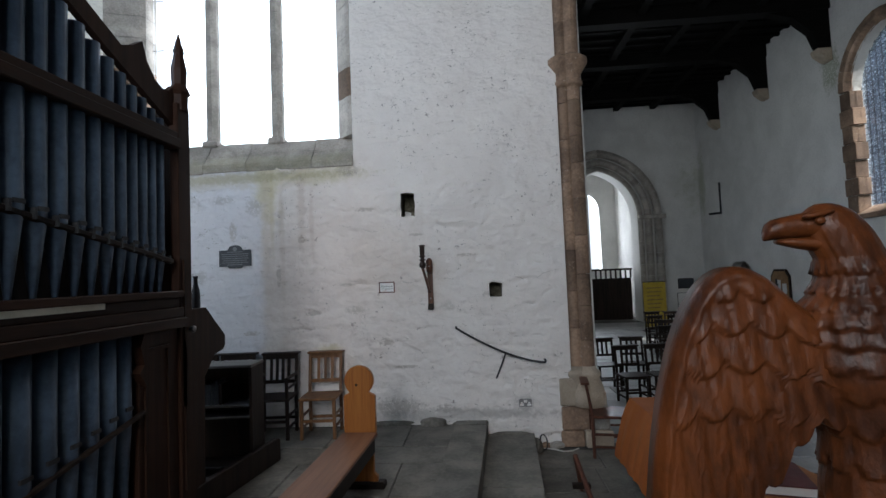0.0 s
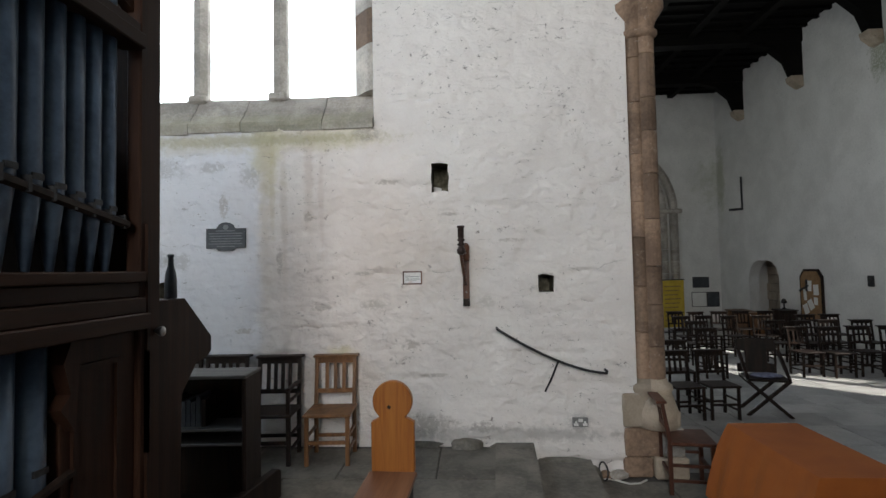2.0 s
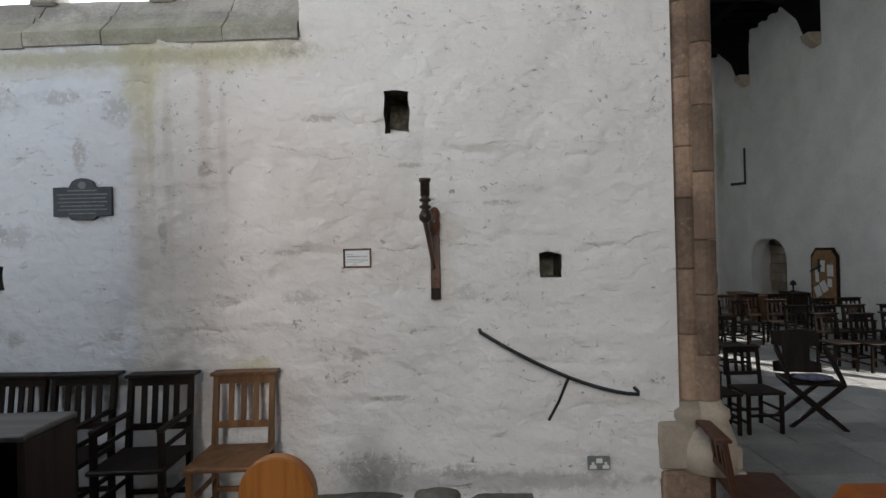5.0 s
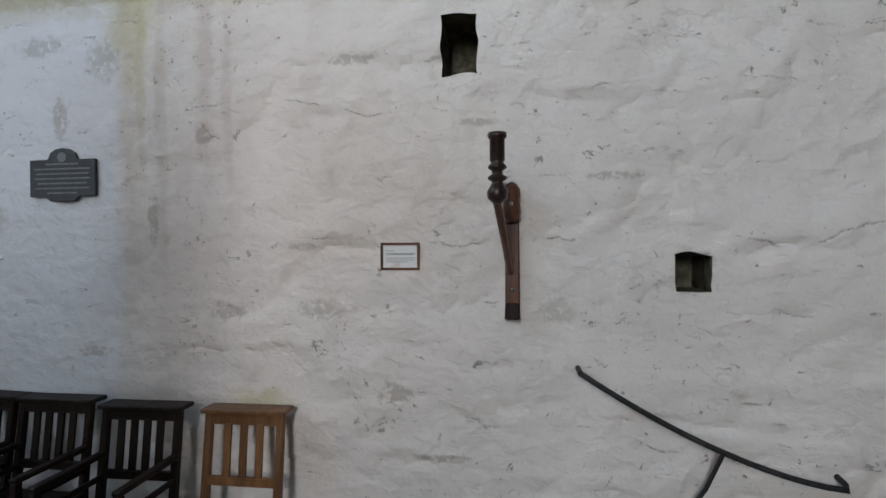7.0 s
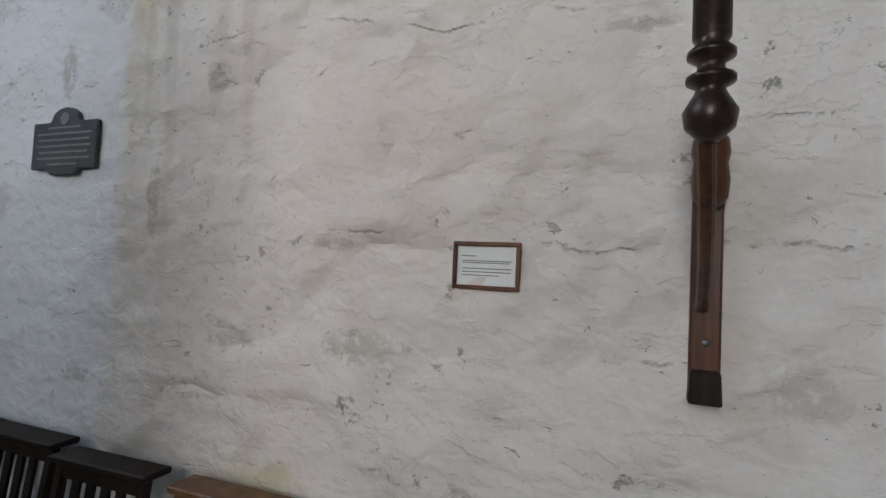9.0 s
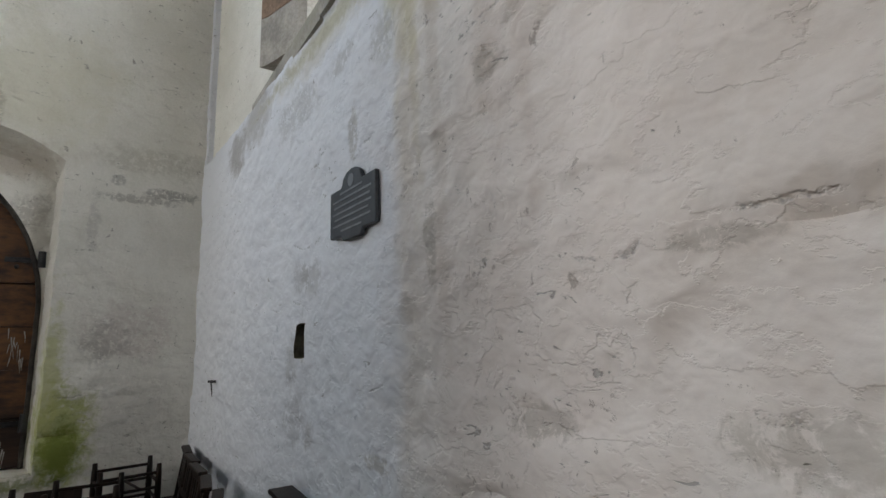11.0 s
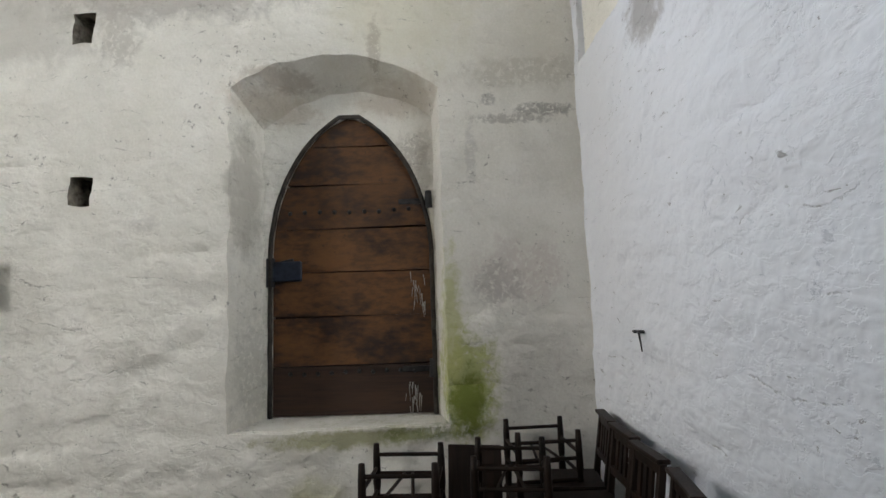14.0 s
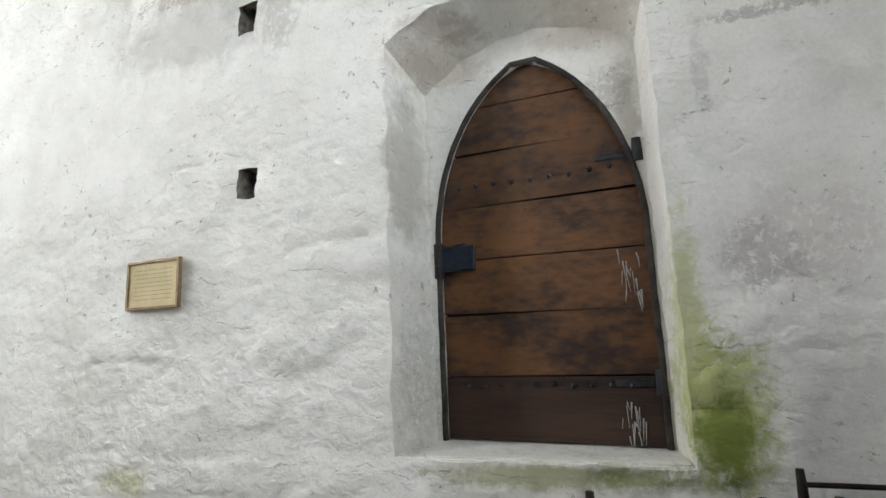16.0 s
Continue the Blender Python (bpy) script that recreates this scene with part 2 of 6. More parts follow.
for x, z, w, h, k in ((-1.75, 2.62, 0.05, 0.05, 22), (-2.05, 2.2, 0.03, 0.14, 20), (-0.95, 2.95, 0.12, 0.025, 18), (-0.75, 1.35, 0.08, 0.05, 20), (-1.62, 1.72, 0.1, 0.04, 18),
                      (-0.35, 2.62, 0.1, 0.02, 24), (0.25, 2.35, 0.12, 0.02, 22), (-2.4, 1.5, 0.1, 0.03, 20), (-2.62, 2.75, 0.05, 0.12, 20), (-1.2, 2.05, 0.1, 0.02, 24), (-0.5, 1.05, 0.15, 0.02, 20)):
    north_stains_and_shade.append(((x, 9.37, z), (w, 1, h), (0.3, 0.26, 0.21), 0.75, k, 0.2))
east_stains_and_marks = [
    ((-5.6, 8.0, 4.05), (1, 0.5, 0.5), (0.6, 0.56, 0.4), 0.5, 3, 0.5),
    ((-5.6, 8.9, 3.5), (1, 0.5, 0.12), (0.46, 0.43, 0.36), 0.7, 9, 0.25),
    ((-5.6, 6.9, 4.28), (1, 0.35, 0.1), (0.46, 0.43, 0.16), 0.7, 10, 0.2),
    ((-5.6, 8.1, 2.85), (1, 0.06, 0.3), (0.4, 0.37, 0.31), 0.7, 12, 0.35),
    ((-5.6, 7.6, 0.97), (1, 0.6, 0.06), (0.3, 0.3, 0.1), 0.75, 12, 0.33),
    ((-5.6, 7.1, 3.5), (1, 0.25, 0.06), (0.36, 0.3, 0.24), 0.6, 14, 0.33),
    ((-5.6, 8.38, 1.28), (1, 0.19, 0.36), (0.36, 0.39, 0.09), 0.9, 13, 0.31),
    ((-5.6, 8.27, 1.6), (1, 0.07, 0.6), (0.46, 0.47, 0.18), 0.8, 12, 0.35),
    ((-5.55, 8.05, 0.98), (1, 0.3, 0.05), MOSS, 0.9, 14, 0.3),
    ((-5.6, 7.35, 0.55), (1, 0.2, 0.15), (0.4, 0.4, 0.14), 0.6, 6, 0.6),
    ((-5.6, 4.75, 0.78), (1, 0.2, 0.1), (0.4, 0.4, 0.15), 0.7, 9, 0.5),
    ((-5.6, 7.5, 4.28), (1, 0.22, 0.1), (0.46, 0.43, 0.12), 0.9, 9, 0.25),
    ((-5.6, 6.3, 4.12), (1, 0.9, 0.22), (0.36, 0.34, 0.31), 0.75, 6, 0.35),
    ((-5.6, 5.2, 3.9), (1, 0.7, 0.3), (0.42, 0.4, 0.36), 0.6, 5, 0.4),
    ((-5.6, 8.78, 2.03), (1, 0.38, 0.24), (0.6, 0.53, 0.49), 0.9, 4, 0.2), ((-5.6, 8.6, 1.97), (1, 0.16, 0.14), (0.42, 0.39, 0.36), 0.8, 10, 0.2), ((-5.6, 9.0, 3.22), (1, 0.2, 0.05), (0.12, 0.11, 0.09), 0.9, 14, 0.25), ((-5.6, 8.8, 1.5), (1, 0.3, 0.3), (0.6, 0.57, 0.52), 0.6, 6, 0.3), ((-5.6, 5.9, 4.2), (1, 0.5, 0.14), (0.3, 0.27, 0.22), 0.9, 9, 0.28), ((-5.6, 5.2, 4.25), (1, 0.6, 0.1), (0.28, 0.22, 0.16), 0.9, 8, 0.28), ((-5.6, 6.5, 4.3), (1, 0.5, 0.08), (0.32, 0.29, 0.24), 0.9, 12, 0.28), ((-5.6, 6.0, 3.85), (1, 0.14, 0.3), (0.42, 0.39, 0.34), 0.8, 10, 0.28),
    ((-5.65, 8.55, 1.9), (1, 0.1, 0.15), (0.42, 0.4, 0.37), 0.4, 14, 0.25),
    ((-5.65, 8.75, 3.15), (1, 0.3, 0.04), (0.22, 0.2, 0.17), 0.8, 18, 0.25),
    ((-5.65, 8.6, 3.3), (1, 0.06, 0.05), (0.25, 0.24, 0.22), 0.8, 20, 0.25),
    ((-5.65, 8.45, 2.9), (1, 0.04, 0.25), (0.45, 0.43, 0.4), 0.7, 12, 0.3),
    # greyer patches on the left reveal of the niche
    ((-5.7, 6.82, 2.7), (0.3, 0.08, 0.5), (0.36, 0.34, 0.29), 0.7, 7, 0.4),
    ((-5.75, 6.85, 1.4), (0.3, 0.08, 0.5), (0.36, 0.35, 0.31), 0.6, 9, 0.3),
    # browner niche soffit and a dark patch beside the door arch
    ((-5.75, 7.0, 3.35), (0.4, 0.3, 0.12), (0.4, 0.3, 0.2), 0.45, 8, 0.4),
    ((-5.75, 7.9, 3.4), (0.4, 0.35, 0.12), (0.42, 0.33, 0.24), 0.45, 8, 0.4),
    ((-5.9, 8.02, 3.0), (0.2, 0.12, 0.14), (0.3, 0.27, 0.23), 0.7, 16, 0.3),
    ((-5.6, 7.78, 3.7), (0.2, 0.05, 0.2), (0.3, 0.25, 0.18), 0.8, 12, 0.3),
    ((-5.6, 8.37, 1.17), (1, 0.13, 0.2), MOSS, 1.0, 14, 0.32),
    ((-5.6, 6.2, 2.45), (1, 0.12, 0.06), (0.5, 0.47, 0.43), 0.6, 14, 0.3),
]
# towards the east end, bluish skylight is put into the whitewash colour
plaster_north = surface("whitewash_north", (0.74, 0.7, 0.66), (0.82, 0.785, 0.745), 0.85, scale=1.6, fine=70, crumbs=1.5, ledge=0.8, bump=0.8, world_space=True, stains=north_stains_and_shade, light_zones=[(0, -2.12, -2.34, (0.7, 0.74, 0.82), 0.6)], specks=0.8, speck_colour=(0.2, 0.18, 0.16), depth=0.02)
plaster_east = surface("whitewash_damp", (0.7, 0.675, 0.605), (0.835, 0.81, 0.745), 0.85, scale=1.8, fine=60, crumbs=1.0, ledge=0.8, bump=0.8, world_space=True, stains=east_stains_and_marks, specks=0.8, speck_colour=(0.26, 0.24, 0.21), depth=0.026)
plaster_plain = surface("whitewash", (0.62, 0.61, 0.58), (0.76, 0.75, 0.72), 0.85, scale=1.2, fine=18, bump=0.4, world_space=True, specks=0.3, depth=0.02,
                        stains=[((9.0, 15.9, 6.7), (1, 0.3, 0.55), (0.13, 0.17, 0.04), 0.9, 5, 0.25), ((9.0, 15.3, 5.6), (1, 0.3, 0.7), (0.4, 0.38, 0.33), 0.7, 4, 0.5),
                                ((9.0, 23.2, 5.2), (1, 0.25, 1.2), (0.3, 0.32, 0.18), 0.6, 4, 0.5)])
stone_pink = surface("weathered_sandstone", (0.13, 0.085, 0.058), (0.32, 0.215, 0.145), 0.88, scale=2.2, fine=30, bump=0.45, world_space=True, specks=0.35, speck_colour=(0.5, 0.47, 0.42), piece_var=0.34)
stone_buff = surface("buff_stone", (0.34, 0.28, 0.21), (0.48, 0.4, 0.31), 0.85, scale=4, fine=50, bump=0.5, world_space=True, specks=0.4, piece_var=0.25)
stone_grey = surface("grey_sill_stone", (0.25, 0.23, 0.2), (0.48, 0.44, 0.39), 0.85, scale=3.5, fine=40, bump=0.5, world_space=True, specks=0.5,
                     stains=[((-2.3, 9.5, 3.6), (1.4, 1, 0.1), (0.24, 0.24, 0.12), 0.4, 5, 0.5), ((-5.55, 7.98, 1.0), (0.3, 0.4, 0.12), MOSS, 0.9, 12, 0.4)], piece_var=0.12)
stone_floor = surface("worn_floor_slab", (0.075, 0.068, 0.056), (0.2, 0.185, 0.155), 0.65, scale=2.6, fine=28, bump=0.5, world_space=True, specks=0.35, speck_colour=(0.3, 0.28, 0.23), piece_var=0.14)
stone_nave = surface("pale_nave_flagstone", (0.25, 0.248, 0.24), (0.4, 0.395, 0.38), 0.55, scale=1.8, fine=30, bump=0.35, world_space=True, specks=0.2, piece_var=0.15)
stone_joint = surface("floor_joint", (0.07, 0.065, 0.06), (0.12, 0.11, 0.1), 0.9, scale=5, world_space=True)


def wood(name, dark, light, rough=0.5, axis=2, grain=1.0, piece_var=0.12, gloss=0.35):
    st = [26 * grain] * 3
    st[axis] = 1.6 * grain
    return surface(name, dark, light, rough, scale=0.6, fine=4.0, bump=0.25, stretch=st, piece_var=piece_var, depth=0.003, gloss=gloss)


wood_dark = wood("dark_oak", (0.008, 0.005, 0.004), (0.028, 0.017, 0.012), 0.55, gloss=0.2)
wood_chair = wood("dark_stained_chair_wood", (0.006, 0.004, 0.003), (0.022, 0.012, 0.008), 0.5, gloss=0.2)
wood_worn = wood("pale_worn_board", (0.05, 0.045, 0.04), (0.13, 0.12, 0.11), 0.45, axis=0)
wood_light = wood("honey_oak", (0.1, 0.045, 0.018), (0.22, 0.105, 0.042), 0.45)
wood_pine = wood("orange_pine", (0.26, 0.085, 0.016), (0.38, 0.145, 0.03), 0.42)
wood_seat = wood("bench_seat_wood", (0.16, 0.06, 0.025), (0.28, 0.13, 0.065), 0.4, axis=1)
wood_red = wood("red_brown_wood", (0.05, 0.018, 0.01), (0.11, 0.042, 0.024), 0.42)
wood_organ = wood("organ_case_oak", (0.014, 0.006, 0.0035), (0.036, 0.016, 0.009), 0.55, gloss=0.14)
wood_organ_h = wood("organ_case_oak_rail", (0.014, 0.0065, 0.004), (0.036, 0.017, 0.01), 0.55, axis=1, gloss=0.16)
wood_door = surface("old_door_oak", (0.018, 0.008, 0.004), (0.155, 0.066, 0.02), 0.62, scale=1.5, fine=9, bump=0.8, stretch=(1, 1.4, 3.2), piece_var=0.22, depth=0.006, specks=0.5, speck_colour=(0.02, 0.012, 0.008))
wood_door_dark = wood("damp_door_oak", (0.016, 0.01, 0.008), (0.06, 0.032, 0.02), 0.6, axis=1, grain=0.7)
wood_roof = wood("black_roof_timber", (0.002, 0.002, 0.0015), (0.007, 0.006, 0.005), 0.75, axis=0)
wood_roof.node_tree.nodes["Principled BSDF"].inputs["Specular IOR Level"].default_value = 0.1
wood_eagle = surface("varnished_carved_oak", (0.022, 0.007, 0.003), (0.115, 0.033, 0.008), 0.4, scale=6, fine=38, bump=0.7, stretch=(1, 1, 0.45), gloss=0.22, depth=0.012)
wood_bracket = wood("bracket_oak", (0.05, 0.018, 0.01), (0.15, 0.06, 0.03), 0.4)
# weathered door edge, darkened to stand for the shadow beside the door
rim_stone_shade = surface("shaded_door_edge", (0.016, 0.013, 0.011), (0.07, 0.06, 0.05), 0.9, scale=6, fine=40, bump=0.5)
pipe_metal = surface("blue_grey_pipe_metal", (0.034, 0.05, 0.076), (0.085, 0.122, 0.175), 0.36, 0.3, scale=3, fine=30, bump=0.1, piece_var=0.15)
iron = surface("black_iron", (0.02, 0.02, 0.022), (0.06, 0.06, 0.062), 0.5, 0.6, scale=8, fine=60, bump=0.2)
bronze = surface("turned_bronze", (0.022, 0.014, 0.012), (0.07, 0.045, 0.036), 0.35, 0.5, scale=8, fine=60, bump=0.15)
slate = surface("dark_slate", (0.03, 0.035, 0.042), (0.065, 0.072, 0.082), 0.5, scale=4, fine=40, bump=0.15)
slate_text = surface("grey_lettering", (0.14, 0.15, 0.16), (0.22, 0.23, 0.24), 0.6, scale=10)
paper = surface("white_card", (0.72, 0.71, 0.68), (0.8, 0.79, 0.77), 0.7, scale=4, bump=0.05)
ink = surface("printed_ink", (0.1, 0.1, 0.1), (0.16, 0.16, 0.16), 0.7, scale=8, bump=0.05)
yellow = surface("yellow_fabric", (0.42, 0.3, 0.03), (0.55, 0.4, 0.05), 0.8, scale=4, bump=0.2)
cream = surface("cream_parchment", (0.5, 0.4, 0.19), (0.62, 0.5, 0.27), 0.7, scale=5, bump=0.1)
brass_frame = surface("worn_gilt_frame", (0.16, 0.1, 0.04), (0.3, 0.2, 0.09), 0.5, 0.3, scale=8)
cloth = surface("orange_cloth", (0.28, 0.07, 0.006), (0.37, 0.1, 0.009), 0.75, scale=3, fine=260, bump=0.25)
cloth_navy = surface("navy_cloth", (0.008, 0.009, 0.02), (0.02, 0.022, 0.04), 0.8, scale=4, fine=200, bump=0.2)
leather_red = surface("maroon_book_cover", (0.06, 0.01, 0.012), (0.12, 0.025, 0.025), 0.5, scale=6)
cork = surface("cork_board", (0.22, 0.12, 0.05), (0.32, 0.19, 0.09), 0.8, scale=10, fine=90, bump=0.3)
lead = surface("lead_came", (0.05, 0.05, 0.055), (0.1, 0.1, 0.11), 0.6, 0.4, scale=8)
lock_blue = surface("blue_black_lock_paint", (0.008, 0.012, 0.022), (0.025, 0.034, 0.055), 0.45, 0.3, scale=10, bump=0.2)
cobweb = surface("cobweb_dust", (0.35, 0.33, 0.3), (0.5, 0.48, 0.45), 0.9, scale=20)
steel = surface("satin_steel", (0.25, 0.25, 0.25), (0.4, 0.4, 0.4), 0.35, 0.8, scale=10, bump=0.05)
cable_white = surface("white_cable", (0.55, 0.54, 0.5), (0.66, 0.65, 0.6), 0.5, scale=10, bump=0.05)
# putlog hole insides: the shade of the recess is put into the colour
hole_stone = surface("shaded_hole_stone", (0.05, 0.045, 0.03), (0.22, 0.2, 0.15), 0.95, scale=5, fine=25, bump=0.6, gloss=0.1, world_space=True)
# east holes: pale limewash mottled with painted recess shade
hole_pale = surface("shaded_limewashed_hole_stone", (0.03, 0.024, 0.018), (0.3, 0.27, 0.22), 0.95, scale=7, fine=25, bump=0.6, gloss=0.1, world_space=True)
socket_grey = surface("dusty_grey_metal", (0.16, 0.16, 0.155), (0.26, 0.26, 0.25), 0.55, 0.2, scale=12, bump=0.1)
ivory = surface("ivory_celluloid", (0.5, 0.46, 0.36), (0.62, 0.58, 0.47), 0.4, scale=5, bump=0.05)
ground_grass = surface("mown_grass", (0.03, 0.05, 0.015), (0.07, 0.1, 0.03), 0.9, scale=2, fine=30, bump=0.5, world_space=True)
roof_slate = surface("roof_slates", (0.05, 0.05, 0.055), (0.1, 0.1, 0.11), 0.7, scale=3, world_space=True)

glass = bpy.data.materials.new("old_window_glass")
glass.use_nodes = True
nave_glass = surface("pale_leaded_glass", (0.3, 0.36, 0.45), (0.6, 0.68, 0.78), 0.25, scale=5, fine=20, bump=0.2)
nave_glass.node_tree.nodes["Principled BSDF"].inputs["Transmission Weight"].default_value = 0.8
gb = glass.node_tree.nodes["Principled BSDF"]
gb.inputs["Transmission Weight"].default_value, gb.inputs["Roughness"].default_value, gb.inputs["IOR"].default_value = 1.0, 0.03, 1.1
gb.inputs["Base Color"].default_value = (0.93, 0.97, 1.0, 1)


# ---- builders ----
def link(name, bm, material, parent=None, label="", smooth=False):
    me = bpy.data.meshes.new(name)
    bm.normal_update()
    bm.to_mesh(me)
    bm.free()
    me.materials.append(material)
    if smooth:
        me.shade_smooth()
    ob = new(name, me)
    if parent:
        ob.parent = parent
    if label:
        ob["label"] = label
    return ob


def part(name, bm, material, parent, label="", smooth=False):
    return link(name, bm, material, parent, label, smooth)


def thing(name, place=(0, 0, 0), turn=0.0, label="", category="", group=""):
    ob = new(name)
    ob.empty_display_size = 0.1
    ob.matrix_basis = pose(*place, 0, 0, turn)
    return tagged(ob, label, category, group)


def box(bm, x0, x1, y0, y1, z0, z1, bevel=0.0, m=None):
    r = bmesh.ops.create_cube(bm, size=1)
    vs = r["verts"]
    mm = Matrix.Translation(((x0 + x1) / 2, (y0 + y1) / 2, (z0 + z1) / 2)) @ Matrix.Diagonal((abs(x1 - x0), abs(y1 - y0), abs(z1 - z0), 1))
    bmesh.ops.transform(bm, matrix=mm, verts=vs)
    if bevel:
        es = list({e for v in vs for e in v.link_edges})
        out = bmesh.ops.bevel(bm, geom=es, offset=bevel, segments=1, affect="EDGES")
        vs = list({v for f in out["faces"] for v in f.verts} | {v for v in vs if v.is_valid})
    if m:
        bmesh.ops.transform(bm, matrix=m, verts=[v for v in vs if v.is_valid])
    return bm


def nbox(*a, **k):
    return box(bmesh.new(), *a, **k)


def rod(bm, a, b, r0, r1=None, seg=10):
    a, b = Vector(a), Vector(b)
    d = b - a
    mm = Matrix.Translation((a + b) / 2) @ d.to_track_quat("Z", "Y").to_matrix().to_4x4()
    bmesh.ops.create_cone(bm, cap_ends=True, segments=seg, radius1=r0, radius2=r0 if r1 is None else r1, depth=d.length, matrix=mm)
    return bm


def turned(bm, profile, seg=20, m=None, start=0.0, sweep=2 * math.pi):
    """A lathe shape about z from (radius, height) pairs."""
    full = abs(sweep - 2 * math.pi) < 1e-6
    n = seg if full else seg + 1
    rings = []
    for r, z in profile:
        rings.append([bm.verts.new((r * math.cos(start + sweep * i / seg), r * math.sin(start + sweep * i / seg), z)) for i in range(n)])
    for a, b in zip(rings, rings[1:]):
        for i in range(seg):
            j = (i + 1) % n
            bm.faces.new((a[i], a[j], b[j], b[i]))
    if full:
        bm.faces.new(rings[0][::-1])
        bm.faces.new(rings[-1])
    if m:
        bmesh.ops.transform(bm, matrix=m, verts=[v for r in rings for v in r])
    return bm


def slab(bm, outline, thick, m=None, bevel=0.0):
    """A flat outline in x and z, thick along y."""
    lo = [bm.verts.new((x, -thick / 2, z)) for x, z in outline]
    hi = [bm.verts.new((x, thick / 2, z)) for x, z in outline]
    bm.faces.new(lo)
    bm.faces.new(hi[::-1])
    n = len(lo)
    for i in range(n):
        bm.faces.new((lo[i], hi[i], hi[(i + 1) % n], lo[(i + 1) % n]))
    bmesh.ops.recalc_face_normals(bm, faces=bm.faces[:])
    if bevel:
        bmesh.ops.bevel(bm, geom=bm.edges[:], offset=bevel, segments=1, affect="EDGES")
    if m:
        bmesh.ops.transform(bm, matrix=m, verts=bm.verts[:])
    return bm


def tube(bm, points, r, seg=8):
    """One smooth pipe through the points."""
    pts = [Vector(p) for p in points]
    side, rings = None, []
    for i, p in enumerate(pts):
        d = (pts[min(i + 1, len(pts) - 1)] - pts[max(i - 1, 0)]).normalized()
        if side is None:
            side = d.orthogonal().normalized()
        side = (side - d * side.dot(d)).normalized()
        up = d.cross(side)
        rings.append([bm.verts.new(p + (side * math.cos(2 * math.pi * k / seg) + up * math.sin(2 * math.pi * k / seg)) * r) for k in range(seg)])
    for a, b in zip(rings, rings[1:]):
        for k in range(seg):
            bm.faces.new((a[k], a[(k + 1) % seg], b[(k + 1) % seg], b[k]))
    bm.faces.new(rings[0][::-1])
    bm.faces.new(rings[-1])
    bmesh.ops.recalc_face_normals(bm, faces=bm.faces[:])
    return bm


def steps_of(lo, hi, size, extra=()):
    n = max(1, round((hi - lo) / size))
    vals = sorted({round(lo + (hi - lo) * i / n, 4) for i in range(n + 1)} | {round(e, 4) for e in extra})
    keep = [vals[0]]
    marks = {round(e, 4) for e in extra} | {round(lo, 4), round(hi, 4)}
    for v in vals[1:]:
        if v - keep[-1] < size * 0.35:
            if v in marks and keep[-1] not in marks:
                keep[-1] = v
            elif v in marks:
                keep.append(v)
            continue
        keep.append(v)
    return keep


def wall_face(us, vs, holes, place):
    """A mesh grid over u and v with rectangular holes whose sides run back; place(u, v, depth) gives the point. holes: u0, u1, v0, v1, depth, closed."""
    verts, faces, index = [], [], {}

    def vid(u, v, d=0.0):
        key = (u, v, d)
        if key not in index:
            index[key] = len(verts)
            verts.append(place(u, v, d))
        return index[key]

    hs = sorted([tuple(round(q, 4) for q in h[:4]) + tuple(h[4:]) for h in holes], key=lambda h: h[5])
    backs = []
    for u0, u1 in zip(us, us[1:]):
        for v0, v1 in zip(vs, vs[1:]):
            cu, cv = (u0 + u1) / 2, (v0 + v1) / 2
            if any(h[0] < cu < h[1] and h[2] < cv < h[3] for h in hs):
                continue
            faces.append((vid(u0, v0), vid(u1, v0), vid(u1, v1), vid(u0, v1)))
    inner_from = len(faces)
    for a, b, c, d, depth, closed in hs:
        iu = [u for u in us if a <= u <= b]
        iv = [v for v in vs if c <= v <= d]
        loop = [(u, c) for u in iu] + [(b, v) for v in iv[1:]] + [(u, d) for u in iu[-2::-1]] + [(a, v) for v in iv[-2:0:-1]]
        for (p, q), (r, s) in zip(loop, loop[1:] + loop[:1]):
            faces.append((vid(p, q), vid(r, s), vid(r, s, depth), vid(p, q, depth)))
        if not closed:
            inner_from = len(faces)
        if closed:
            for u0, u1 in zip(iu, iu[1:]):
                for v0, v1 in zip(iv, iv[1:]):
                    backs.append((vid(u0, v0, depth), vid(u1, v0, depth), vid(u1, v1, depth), vid(u0, v1, depth)))
    return verts, faces + backs, inner_from


def mesh_object(name, verts, faces, material, smooth=True, inner=None, inner_from=0):
    me = bpy.data.meshes.new(name)
    me.from_pydata([tuple(v) for v in verts], [], faces)
    bm = bmesh.new()
    bm.from_mesh(me)
    bmesh.ops.recalc_face_normals(bm, faces=bm.faces[:])
    bm.to_mesh(me)
    bm.free()
    me.materials.append(material)
    if inner:
        me.materials.append(inner)
        for p in me.polygons[inner_from:]:
            p.material_index = 1
    if smooth:
        me.shade_smooth()
        me.set_sharp_from_angle(angle=radians(38))
    return new(name, me)


course_seed = random.Random(7)
COURSES = [0.0]
while COURSES[-1] < 12:
    COURSES.append(COURSES[-1] + course_seed.uniform(0.2, 0.36))
STONES = []
for k in range(len(COURSES)):
    row, u = [], -8.0
    while u < 26:
        row.append(u)
        u += course_seed.uniform(0.3, 0.95)
    STONES.append((row, [course_seed.uniform(-1, 1) for _ in row], [course_seed.random() for _ in row]))


